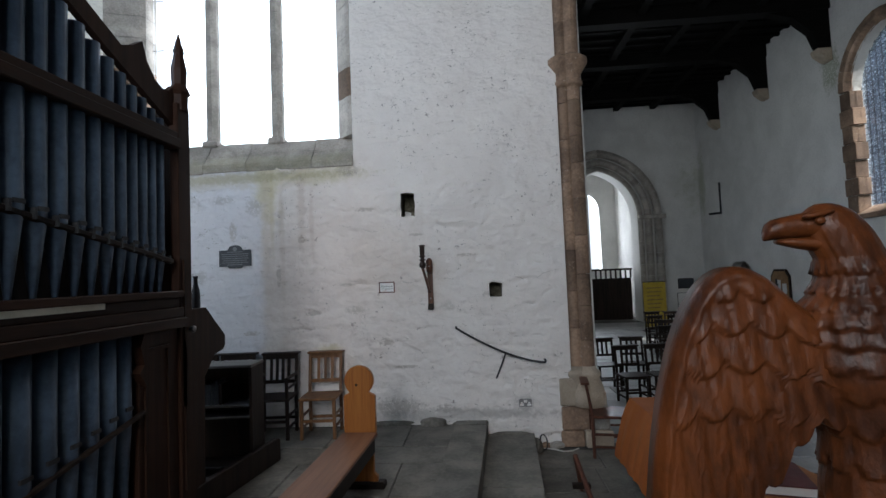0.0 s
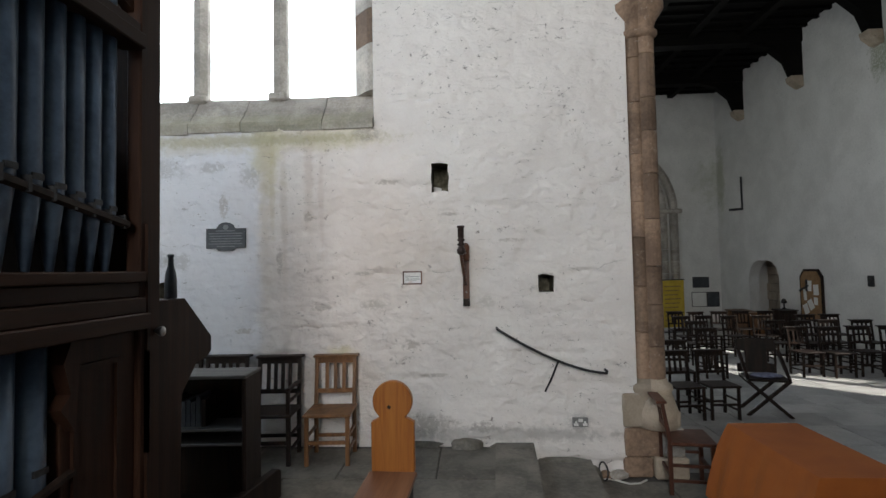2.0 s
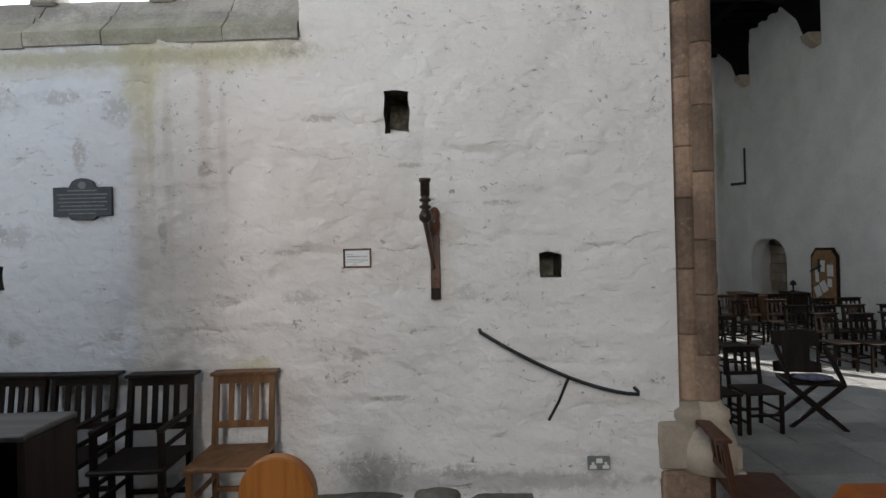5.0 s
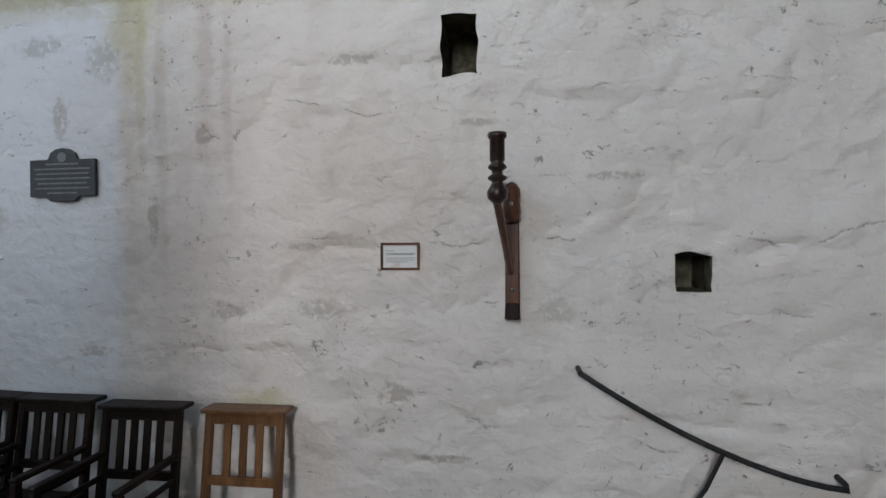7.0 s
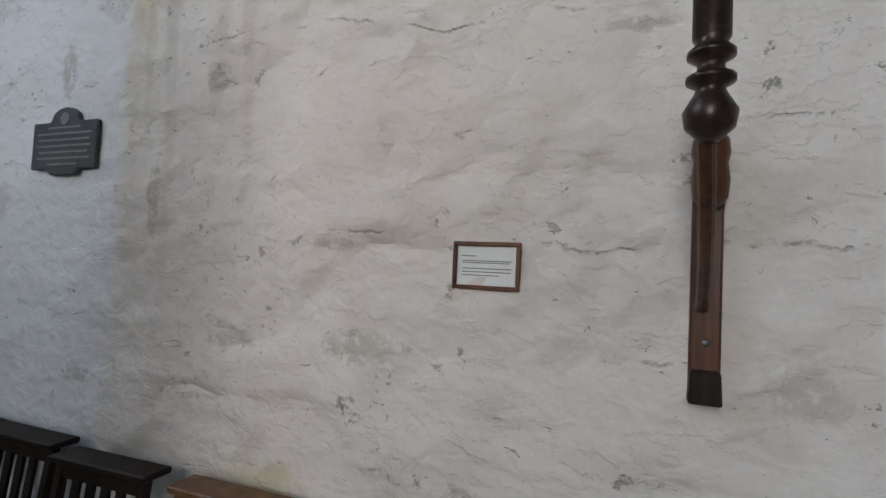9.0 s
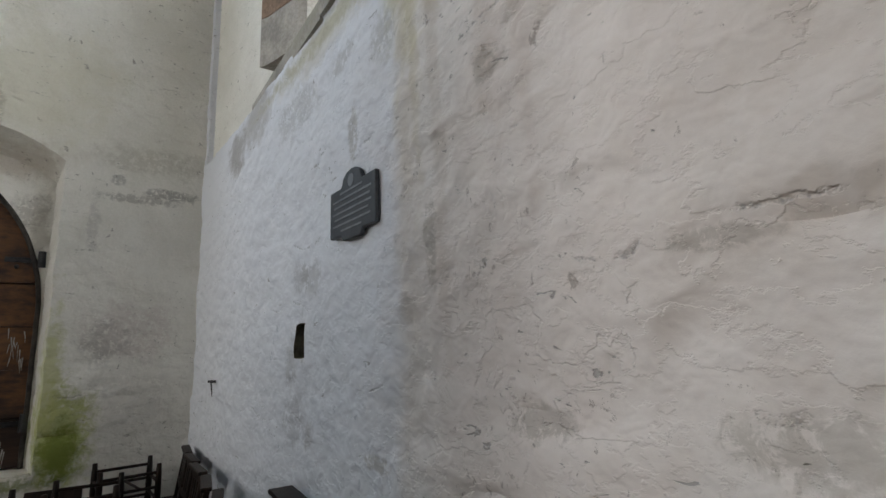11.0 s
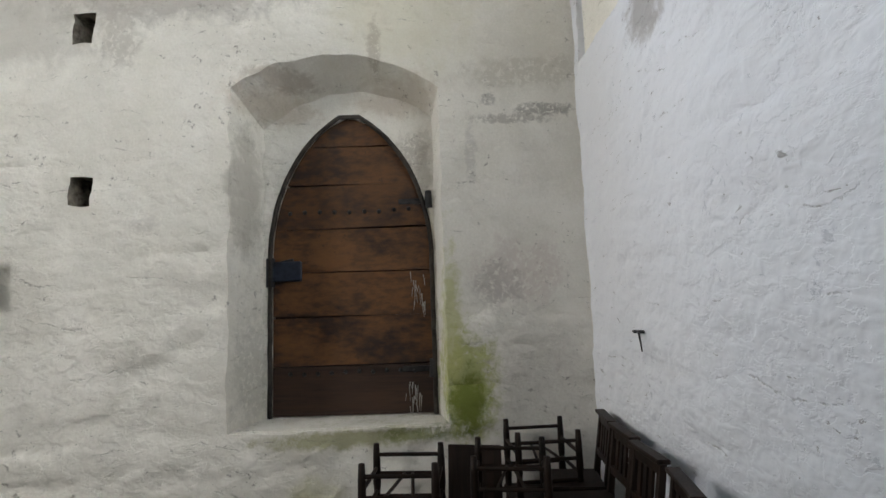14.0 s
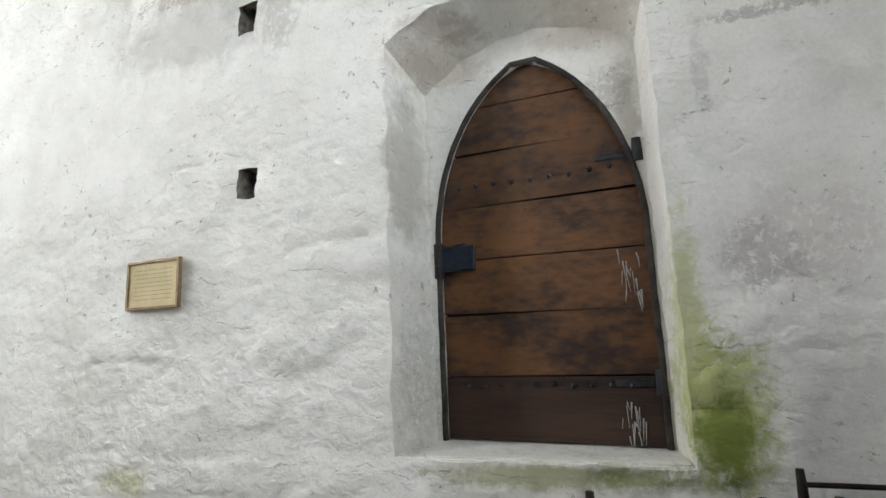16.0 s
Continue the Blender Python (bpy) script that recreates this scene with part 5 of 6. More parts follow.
for k in range(12):
    tall = rs.uniform(0.17, 0.22)
    bk = tagged(link("hymn_book", nbox(-0.015, 0.015, -0.09, 0.07, 0, tall, 0.002), rs.choice([leather_red, slate, wood_dark])), "dark cloth-bound hymn book on a shelf", "book", "hymn books")
    bk.matrix_basis = pose(-2.1, 7.96, CH, 0, 0, 3) @ pose(-0.3 + k * 0.035, 0.0, 0.638)
plank = tagged(link("kneeler_board", slab(bmesh.new(), [(-1.0, 0), (1.0, 0), (1.0, 0.2), (0.97, 0.22), (-1.0, 0.22)], 0.06, None, 0.006), wood_dark), "dark oak board along the organ platform", "board")
plank.matrix_basis = pose(-1.78, 7.27, CH, 0, 0, 82)

# ---- long bench ----
bench = thing("bench", (-0.71, 6.1, CH), -2.5, "long varnished pine bench with round-headed ends", "bench")
head = [(-0.14, 0.0), (0.14, 0.0), (0.14, 0.1), (0.11, 0.13), (0.11, 0.42), (0.135, 0.46), (0.135, 0.76), (0.085, 0.785)]
circle = [(0.125 * math.cos(a), 0.885 + 0.125 * math.sin(a)) for a in [-0.85 + k * (math.pi + 1.7) / 22 for k in range(23)]]
out = head + circle + [(-x, z) for x, z in head[:1:-1]]
for yb in (1.5, -1.5):
    end = part("bench_end", slab(bmesh.new(), out, 0.045, pose(0, yb, 0), 0.005), wood_pine, bench)
    part("foot", nbox(-0.2, 0.2, yb - 0.05, yb + 0.05, 0.0, 0.06, 0.012), wood_dark, end)
    bm = bmesh.new()
    rod(bm, (-0.02, yb - 0.0235, 0.85), (-0.02, yb - 0.019, 0.85), 0.012, seg=12)
    part("knot", bm, wood_dark, end)
part("seat", nbox(-0.15, 0.15, -1.63, 1.48, 0.43, 0.46, 0.006), wood_seat, bench)
part("apron", nbox(0.1, 0.125, -1.47, 1.47, 0.3, 0.43), wood_dark, bench)

# ---- organ ----
organ = thing("pipe_organ", (0, 0, CH), 0, "dark oak organ case with ranks of blue-grey metal pipes", "organ")
OX, OZ = -1.43, -CH
part("case", nbox(-2.5, -1.72, 3.3, 6.38, 0, 2.3), wood_organ, organ)
part("end_panel", nbox(-1.72, -1.48, 6.41, 6.47, 0, 2.85), wood_organ, organ)
post = part("corner_post", nbox(OX - 0.06, OX, 6.35, 6.48, 0, 3.22 + OZ + 0.05, 0.006), wood_organ, organ)
part("pinnacle", turned(bmesh.new(), [(0.055, 2.85), (0.055, 2.95), (0.07, 2.97), (0.045, 3.02), (0.05, 3.12), (0.03, 3.22), (0.035, 3.24), (0.004, 3.36)], 8, pose(OX - 0.03, 6.415, 0)), wood_organ, post)
for zc in (0.5, 1.0):
    part("moulding", nbox(OX - 0.005, OX + 0.012, 6.38, 6.395, zc, zc + 0.9), wood_organ, post)
rails = [(1.87, 1.93, 0.05), (1.93, 1.99, 0.03), (1.99, 2.05, 0.0), (2.05, 2.09, 0.03), (2.97, 3.03, 0.025), (3.03, 3.08, 0.0)]
for z0, z1, out_ in rails:
    part("rail", nbox(OX - 0.08, OX + out_, 3.3, 6.35, z0 + OZ, z1 + OZ, 0.005), wood_organ_h, organ)
part("name_strip", nbox(OX + 0.0, OX + 0.012, 5.05, 5.72, 2.02 + OZ, 2.055 + OZ), ivory, organ, "long ivory strip")
part("knob", turned(bmesh.new(), [(0.004, -0.03), (0.012, -0.01), (0.02, 0), (0.02, 0.012), (0.006, 0.02)], 12, pose(OX + 0.02, 6.45, 1.846 + OZ, 0, 90, 0)), steel, post)
y, d = 6.24, 0.078
k = 0
while y > 3.4:
    r = d * 0.44
    clip = 2.28 + 0.15 * (6.26 - y) / 0.85
    top = 3.17 + 0.435 * (6.15 - y)
    pipe = part("pipe", turned(bmesh.new(), [(0.012, 2.09), (r, clip), (r, min(top, 3.9))], 16, pose(OX - 0.06, y, OZ)), pipe_metal, organ, smooth=True)
    part("mouth", nbox(OX - 0.06 + r * 0.86, OX - 0.06 + r * 1.04, y - r * 0.5, y + r * 0.5, clip + 0.03 + OZ, clip + 0.05 + OZ), iron, pipe)
    part("pipe_hook", nbox(OX - 0.06 + r * 0.7, OX - 0.06 + r + 0.015, y + d * 0.5 - 0.006, y + d * 0.5 + 0.006, clip - 0.03 + OZ, clip + 0.02 + OZ), iron, pipe)
    y -= d
    d = min(0.15, d * 1.045)
bm = bmesh.new()
rod(bm, (OX - 0.02, 6.3, 2.27 + OZ), (OX - 0.02, 3.4, 2.27 + 0.5 + OZ), 0.018, seg=6)
part("pipe_stay", bm, wood_dark, organ)
crest = slab(bmesh.new(), [(6.36, 3.12), (6.36, 3.38), (6.31, 3.33), (6.25, 3.32), (6.18, 3.35), (6.11, 3.43), (6.07, 3.53), (5.99, 3.47), (5.9, 3.43), (3.4, 4.58), (3.4, 4.47), (5.9, 3.32)], 0.04, Matrix.Translation((OX - 0.05, 0, OZ)) @ TO_X)
part("crest", crest, wood_organ, organ)
part("rear_board", slab(bmesh.new(), [(6.3, 2.05), (6.3, 3.07), (3.3, 4.4), (3.3, 2.05)], 0.03, Matrix.Translation((OX - 0.2, 0, OZ)) @ TO_X), wood_dark, organ)
y, d = 5.93, 0.115
while y > 3.4:
    r = d * 0.45
    clip = 1.45 - 0.2 * (6.0 - y)
    pipe = part("lower_pipe", turned(bmesh.new(), [(0.012, max(0.62, clip - 0.75)), (r, clip), (r, 1.88)], 14, pose(OX - 0.07, y, OZ)), pipe_metal, organ, smooth=True)
    part("mouth", nbox(OX - 0.07 + r * 0.86, OX - 0.07 + r * 1.04, y - r * 0.5, y + r * 0.5, clip + 0.04 + OZ, clip + 0.06 + OZ), iron, pipe)
    y -= d
    d = min(0.16, d * 1.03)
bm = bmesh.new()
rod(bm, (OX - 0.02, 6.05, 1.44 + OZ), (OX - 0.02, 3.4, 1.44 - 0.53 + OZ), 0.016, seg=6)
part("pipe_stay", bm, wood_dark, organ)
part("side_panel", nbox(OX - 0.1, OX - 0.02, 6.0, 6.35, 0.1, 1.87 + OZ, 0.004), wood_organ, organ)
part("scroll", slab(bmesh.new(), [(6.0, 1.87), (5.97, 1.8), (6.0, 1.7), (5.96, 1.66), (6.02, 1.58), (6.04, 1.87)], 0.05, Matrix.Translation((OX - 0.01, 0, OZ)) @ TO_X), wood_organ, organ)
for zc in (0.25,):
    for y0, y1, z0, z1 in ((6.04, 6.06, zc, 1.4), (6.24, 6.26, zc, 1.4), (6.06, 6.24, zc, zc + 0.02), (6.06, 6.24, 1.38, 1.4)):
        part("moulding", nbox(OX - 0.02, OX - 0.008, y0, y1, z0, z1), wood_organ, organ)
part("plinth", nbox(OX - 0.08, OX + 0.03, 3.3, 6.48, 0, 0.22, 0.008), wood_organ_h, organ)
part("back_of_pipes", nbox(OX - 0.24, OX - 0.21, 3.3, 6.3, 0, 1.7), wood_dark, organ)
cheek = [(6.4, 0.0), (6.4, 1.56), (7.25, 1.56), (7.54, 1.31), (7.54, 1.22), (7.5, 1.19), (7.37, 1.17), (7.22, 1.02), (7.2, 0)]
for x in (-1.8, -2.45):
    ck = part("console_cheek", slab(bmesh.new(), cheek, 0.05, Matrix.Translation((x, 0, 0)) @ TO_X, 0.004), wood_organ, organ)
    part("moulding", nbox(x + 0.025, x + 0.04, 6.86, 6.89, 0.15, 1.15), wood_organ, ck)
part("console_top", nbox(-2.45, -1.8, 6.4, 7.25, 1.53, 1.555), wood_organ, organ)
part("console_front", nbox(-2.42, -1.83, 7.1, 7.14, 0, 1.0), wood_organ, organ)
part("key_slip", nbox(-2.42, -1.83, 7.14, 7.28, 1.1, 1.15), ivory, organ, "row of ivory keys")
bottle = tagged(link("bottle", turned(bmesh.new(), [(0.03, 0), (0.033, 0.01), (0.032, 0.1), (0.028, 0.14), (0.016, 0.185), (0.014, 0.23), (0.018, 0.235), (0.018, 0.25), (0.004, 0.25)], 16), slate, smooth=True), "dark glass bottle standing on the organ console", "bottle")
bottle.matrix_basis = pose(-1.83, 7.2, 1.56 + CH)
box_ = tagged(link("small_black_box", nbox(-0.06, 0.06, -0.05, 0.05, 0, 0.09, 0.006), iron), "small black box on the organ console", "box")
box_.matrix_basis = pose(-2.1, 7.12, 1.56 + CH, 0, 0, 12)


# ---- under the arch: chair, covered table, stand, lectern ----
LAND = 0.1
chair_r = church_chair(wood_red, "reddish-brown slatted church chair beside the arch respond", w=0.4, high=0.8, cap=0.09)
chair_r.matrix_basis = pose(1.74, 9.12, LAND, 0, 0, 82)

table = thing("covered_table", (2.08, 8.0, 0), 0, "table under an orange cloth, navy panel at its end", "table")
part("top", nbox(-0.24, 0.24, -0.49, 0.49, 0.8, 0.835), wood_dark, table)
for x in (-0.2, 0.2):
    for y in (-0.44, 0.44):
        part("leg", nbox(x - 0.025, x + 0.025, y - 0.025, y + 0.025, 0, 0.8), wood_dark, table)
bm = bmesh.new()
ring = []
per = []
nx, ny = 10, 22
hx, hy = 0.255, 0.51
for i in range(nx):
    per.append((-hx + 2 * hx * i / nx, -hy))
for i in range(ny):
    per.append((hx, -hy + 2 * hy * i / ny))
for i in range(nx):
    per.append((hx - 2 * hx * i / nx, hy))
for i in range(ny):
    per.append((-hx, hy - 2 * hy * i / ny))
levels = [(0.845, 0.0), (0.84, 0.008), (0.78, 0.035), (0.68, 0.075), (0.55, 0.11), (0.4, 0.15), (0.28, 0.17)]
rings = []
for z, flare in levels:
    row = []
    for k, (x, y) in enumerate(per):
        wave = 1 + 0.22 * math.sin(k * 0.7) + 0.15 * math.sin(k * 1.5 + 1)
        f = flare * (0.55 + 0.3 * wave) * (1.15 if x < 0 and abs(x) > hx - 0.01 else 0.4)
        hang = z if y > -hy + 0.01 or x < 0.04 else max(z, 0.68)
        row.append(bm.verts.new((x + f * (1 if x > 0 else -1) * (abs(x) / hx) ** 4, y + 0.5 * f * (1 if y > 0 else -1) * (abs(y) / hy) ** 4, hang + (0.02 * math.sin(k * 0.7) if z < 0.5 else 0))))
    rings.append(row)
bm.faces.new(rings[0])
for a, b in zip(rings, rings[1:]):
    for i in range(len(per)):
        j = (i + 1) % len(per)
        bm.faces.new((a[i], b[i], b[j], a[j]))
bmesh.ops.recalc_face_normals(bm, faces=bm.faces[:])
bmesh.ops.triangulate(bm, faces=[f for f in bm.faces if len(f.verts) > 4])
cl = tagged(link("tablecloth", bm, cloth), "plain orange cloth hanging over a table", "tablecloth")
cl.matrix_basis = pose(2.08, 8.0, 0.0)
cl.modifiers.new("thick", "SOLIDIFY").thickness = 0.004
part("end_panel", nbox(-0.2, 0.06, -0.545, -0.53, 0.12, 0.66), cloth_navy, table, "navy cloth panel")
part("white_panel", nbox(0.07, 0.2, -0.545, -0.533, 0.3, 0.68), paper, table, "white card panel")

stand = thing("low_stand", (1.2, 7.75, LAND), 0, "dark slanting wooden foot stand on the landing", "stand")
part("post", rod(bmesh.new(), (0.06, -0.45, 0.0), (-0.04, 0.12, 0.42), 0.025, 0.02, 8), wood_red, stand)
part("brace", rod(bmesh.new(), (-0.04, 0.12, 0.42), (0.05, 0.42, 0.0), 0.022, 0.02, 8), wood_red, stand)
part("cross_bar", nbox(-0.1, 0.05, -0.03, 0.02, 0.2, 0.24, 0.004), wood_dark, stand)
cable = tagged(link("cable", tube(bmesh.new(), [Vector((0.98 + 0.09 * k, 9.2 + 0.06 * math.sin(k * 1.4), LAND + 0.012)) for k in range(6)], 0.008, 6), cable_white), "white electric cable lying along the wall foot", "cable")
# dark loop added in place of the step corner's rounded broken edge
hoop = bmesh.new()
pts = [Vector((0.045 * math.cos(a), 0, 0.09 + 0.08 * math.sin(a))) for a in [k * math.pi / 8 for k in range(17)]]
tube(hoop, pts, 0.008, 6)
hp = tagged(link("step_corner_loop", hoop, iron), "dark loop standing in for the rounded broken step corner", "cable")
hp.matrix_basis = pose(1.05, 9.22, 0.1, -15, 0, 20)

# reading desk with an open book
desk = thing("reading_desk", (2.1, 6.42, LAND), 8, "honey oak reading desk", "desk")
part("top", nbox(-0.26, 0.26, -0.32, 0.32, 0.73, 0.76, 0.006), wood_pine, desk)
for s in (-1, 1):
    part("end_panel", nbox(-0.2, 0.2, s * 0.26 - 0.015, s * 0.26 + 0.015, 0.05, 0.73, 0.005), wood_pine, desk)
part("apron", nbox(-0.2, -0.175, -0.245, 0.245, 0.58, 0.73, 0.004), wood_pine, desk)
part("base", nbox(-0.24, 0.24, -0.3, 0.3, 0, 0.05, 0.008), wood_pine, desk)
book = thing("book", (2.06, 6.45, LAND + 0.76), -14, "thick maroon book lying closed on the desk", "book")
part("page_block", nbox(-0.128, 0.128, -0.18, 0.18, 0.006, 0.052), paper, book, "white pages")
part("cover", nbox(-0.135, 0.135, -0.19, 0.19, 0.052, 0.058, 0.002), leather_red, book)
part("back_cover", nbox(-0.135, 0.135, -0.19, 0.19, 0, 0.006, 0.002), leather_red, book)


def scale_relief(across, down, tips, widths):
    """Height of overlapping carved feathers: each row covers the next and ends in a round tip."""
    for r, tip in enumerate(tips):
        w = widths[r]
        a = (across / w + 0.5 * (r % 2)) % 1 - 0.5
        long_ = tip - (tips[r - 1] if r else 0)
        if down < tip - min(0.5 * long_, 0.03) * 4 * a * a:
            t = 1 - (tip - down) / max(long_, 0.02)
            rib = 0.0022 if abs(a) < 0.05 else 0.0
            return 0.007 * max(-0.2, min(1, t)) + 0.003 * (1 - 4 * a * a) - rib
    return 0.0


def rings_mesh(bm, rings):
    """Skin over closed rings of points, capped at both ends."""
    rows = [[bm.verts.new(p) for p in ring] for ring in rings]
    n = len(rows[0])
    for a, b in zip(rows, rows[1:]):
        for k in range(n):
            bm.faces.new((a[k], a[(k + 1) % n], b[(k + 1) % n], b[k]))
    bm.faces.new(rows[0][::-1])
    bm.faces.new(rows[-1])


def curve_at(table, v):
    for a, b in zip(table, table[1:]):
        if v <= b[0]:
            t = (v - a[0]) / (b[0] - a[0])
            t = max(0.0, min(1.0, t))
            return [p + (q - p) * t for p, q in zip(a[1:], b[1:])]
    return list(table[-1][1:])


def eagle():
    """A carved eagle seen from its back, head turned to local -x, wings half spread; one mesh."""
    bm = bmesh.new()

    def blob(centre, radii, turn=0.0, sub=3):
        bmesh.ops.create_icosphere(bm, subdivisions=sub, radius=1.0, matrix=Matrix.Translation(centre) @ pose(0, 0, 0, 0, turn, 0) @ Matrix.Diagonal((*radii, 1)))

    # trunk, neck and skull in one skin
    trunk = [(-0.2, 0.03, 0.13, 0.09), (-0.1, 0.04, 0.125, 0.1), (0.05, 0.04, 0.122, 0.1), (0.2, 0.04, 0.122, 0.1), (0.29, 0.035, 0.14, 0.112), (0.36, 0.03, 0.165, 0.122), (0.43, 0.02, 0.16, 0.11), (0.47, 0.012, 0.145, 0.1), (0.5, 0.004, 0.118, 0.09),
             (0.53, -0.002, 0.084, 0.076), (0.56, -0.003, 0.073, 0.068), (0.59, -0.008, 0.07, 0.063), (0.62, -0.022, 0.07, 0.06), (0.645, -0.033, 0.072, 0.058), (0.67, -0.042, 0.071, 0.055), (0.695, -0.052, 0.063, 0.049), (0.715, -0.058, 0.046, 0.036), (0.728, -0.062, 0.026, 0.02), (0.733, -0.063, 0.008, 0.006)]
    tips = [0.035 + 0.04 * k for k in range(5)] + [0.25, 0.315, 0.39, 0.47, 0.56, 0.8]
    wide = [0.032, 0.036, 0.04, 0.046, 0.054, 0.06, 0.066, 0.07, 0.075, 0.075, 0.05]
    rings = []
    for i in range(170):
        z = -0.2 + 0.93 * i / 169
        lo = [curve_at(trunk, z + d) for d in (-0.02, -0.01, 0, 0.01, 0.02)] if z < 0.7 else [curve_at(trunk, z)]
        cx, rx, ry = [sum(c) / len(lo) for c in zip(*lo)]
        ring = []
        for k in range(90):
            a = 2 * math.pi * k / 90
            h = 1.5 * scale_relief(a * 0.14, 0.6 - z, tips, wide) if z < 0.6 else 0.0
            h += 0.004 * noise.noise((a * 7, z * 16, 2.0)) * min(1.0, max(0.0, (0.68 - z) / 0.04))
            ring.append((cx + (rx + h) * math.cos(a), 0.02 * max(0, min(1, (0.6 - z) * 4)) + (ry + h) * math.sin(a), z))
        rings.append(ring)
    rings_mesh(bm, rings)
    for s in (-1, 1):
        blob((-0.1, s * 0.04, 0.704), (0.036, 0.014, 0.008), -10, 2)
        blob((-0.098, s * 0.042, 0.689), (0.011, 0.008, 0.009), 0, 2)
    beak = [(-0.06, 0.684, 0.044, 0.034), (-0.1, 0.683, 0.037, 0.031), (-0.13, 0.681, 0.031, 0.027), (-0.16, 0.678, 0.026, 0.025), (-0.18, 0.675, 0.022, 0.023), (-0.192, 0.67, 0.017, 0.02), (-0.199, 0.663, 0.009, 0.013), (-0.2, 0.658, 0.003, 0.006)]
    rings_mesh(bm, [[(x, ry * math.cos(2 * math.pi * k / 16), z + rz * math.sin(2 * math.pi * k / 16)) for k in range(16)] for x, z, ry, rz in beak])
    jaw = [(-0.05, 0.638, 0.034, 0.02), (-0.09, 0.639, 0.03, 0.018), (-0.13, 0.643, 0.023, 0.013), (-0.172, 0.648, 0.012, 0.006)]
    rings_mesh(bm, [[(x, ry * math.cos(2 * math.pi * k / 12), z + rz * math.sin(2 * math.pi * k / 12)) for k in range(12)] for x, z, ry, rz in jaw])
    # wings: one thick carved panel each, with a rounded leading edge
    lead_edge = [(0.04, 0.45), (0.1, 0.468), (0.16, 0.52), (0.2, 0.565), (0.24, 0.59), (0.28, 0.597), (0.32, 0.582), (0.36, 0.54), (0.4, 0.46), (0.43, 0.36), (0.455, 0.24), (0.475, 0.1), (0.49, -0.1)]
    wtips = [0.07, 0.145, 0.23, 0.33, 0.9]
    wwide = [0.07, 0.078, 0.085, 0.075, 0.05]
    for s in (-1, 1):
        cols = []
        for i in range(91):
            x = 0.04 + 0.45 * (1 - (1 - i / 90) ** 1.5)
            top = sum(curve_at(lead_edge, x + d)[0] for d in (-0.015, -0.007, 0, 0.007, 0.015)) / 5
            slope = (curve_at(lead_edge, x + 0.004)[0] - curve_at(lead_edge, x - 0.004)[0]) / 0.008
            bottom = 0.265 - max(0, x - 0.14) * 1.4 - 0.035 * abs(math.sin(x * math.pi / 0.062))
            bottom = min(bottom, top - 0.06)
            col = []
            for k in range(121):
                z = top + (bottom - top) * k / 120
                d = (top - z) / math.hypot(1, slope)
                edge_round = 0.028 * math.sqrt(max(0.0, 1 - (1 - min(1, d / 0.034)) ** 2))
                relief = 0.0025 * noise.noise((x * 85, z * 14, 5.0)) + 1.5 * scale_relief(x + 0.1 * (0.6 - z), 0.6 - z - 0.25 * math.hypot(x - 0.28, 0.05), wtips, wwide) * min(1, max(0, (d - 0.03) / 0.015))
                rim = 0.008 * math.exp(-((d - 0.022) / 0.014) ** 2)
                col.append(Vector((s * x, -0.01 + 0.25 * (x - 0.1) ** 2 - edge_round - relief - rim, z)))
            cols.append(col)
        front = [[bm.verts.new(p) for p in col] for col in cols]
        back = [[bm.verts.new((p.x, 0.03 + 0.25 * (abs(p.x) - 0.1) ** 2, p.z)) for p in col[::10]] for col in cols]
        for i in range(90):
            for k in range(120):
                bm.faces.new((front[i][k], front[i + 1][k], front[i + 1][k + 1], front[i][k + 1]))
            for k in range(12):
                bm.faces.new((back[i][k], back[i][k + 1], back[i + 1][k + 1], back[i + 1][k]))
            bm.faces.new((front[i][0], back[i][0], back[i + 1][0], front[i + 1][0]))
            bm.faces.new((front[i][120], front[i + 1][120], back[i + 1][12], back[i][12]))
        for i in (0, 90):
            for k in range(12):
                bm.faces.new([front[i][k * 10 + q] for q in range(11)] + [back[i][k + 1], back[i][k]])
    bmesh.ops.recalc_face_normals(bm, faces=bm.faces[:])
    for k in range(6):
        bmesh.ops.create_icosphere(bm, subdivisions=2, radius=1.0, matrix=Matrix.Translation((-0.1 + 0.04 * k, -0.02, -0.06)) @ Matrix.Diagonal((0.026, 0.02, 0.14, 1)))
    rod(bm, (0, 0, -0.18), (0, 0, -0.1), 0.12, 0.15, 20)
    turned(bm, [(0.1, -1.46), (0.06, -1.36), (0.055, -0.9), (0.075, -0.86), (0.05, -0.8), (0.05, -0.3), (0.09, -0.22), (0.11, -0.16)], 20)
    turned(bm, [(0.28, -1.644), (0.28, -1.58), (0.2, -1.53), (0.12, -1.45)], 8)
    return bm


bird = tagged(link("eagle_lectern", eagle(), wood_eagle, smooth=True), "carved varnished oak eagle lectern with half-spread feathered wings", "lectern")
bird.matrix_basis = pose(1.185, 4.479, LAND + 1.48) @ Matrix.Diagonal((0.9, 0.9, 0.9, 1))

# ---- nave ----
nave_chair = church_chair(wood_chair, "dark church chair with slatted back in the nave rows", w=0.4, high=0.87, group="nave chairs")
spots = []
for r in range(4):
    yr = 14.1 + r * 1.15
    for k in range(8):
        x = 4.3 + r * 0.25 + k * 0.56
        if x > 8.3 or (r < 2 and k in (1, 2)) or (r == 2 and k == 4):
            continue
        spots.append((x + rs.uniform(-0.05, 0.05), yr + rs.uniform(-0.07, 0.07), rs.uniform(-12, 12)))
spots += [(2.72, 11.55, 8), (3.2, 11.6, 3), (2.55, 12.5, 5), (3.05, 12.55, -4), (7.2, 12.7, 10), (7.75, 12.75, 0)]
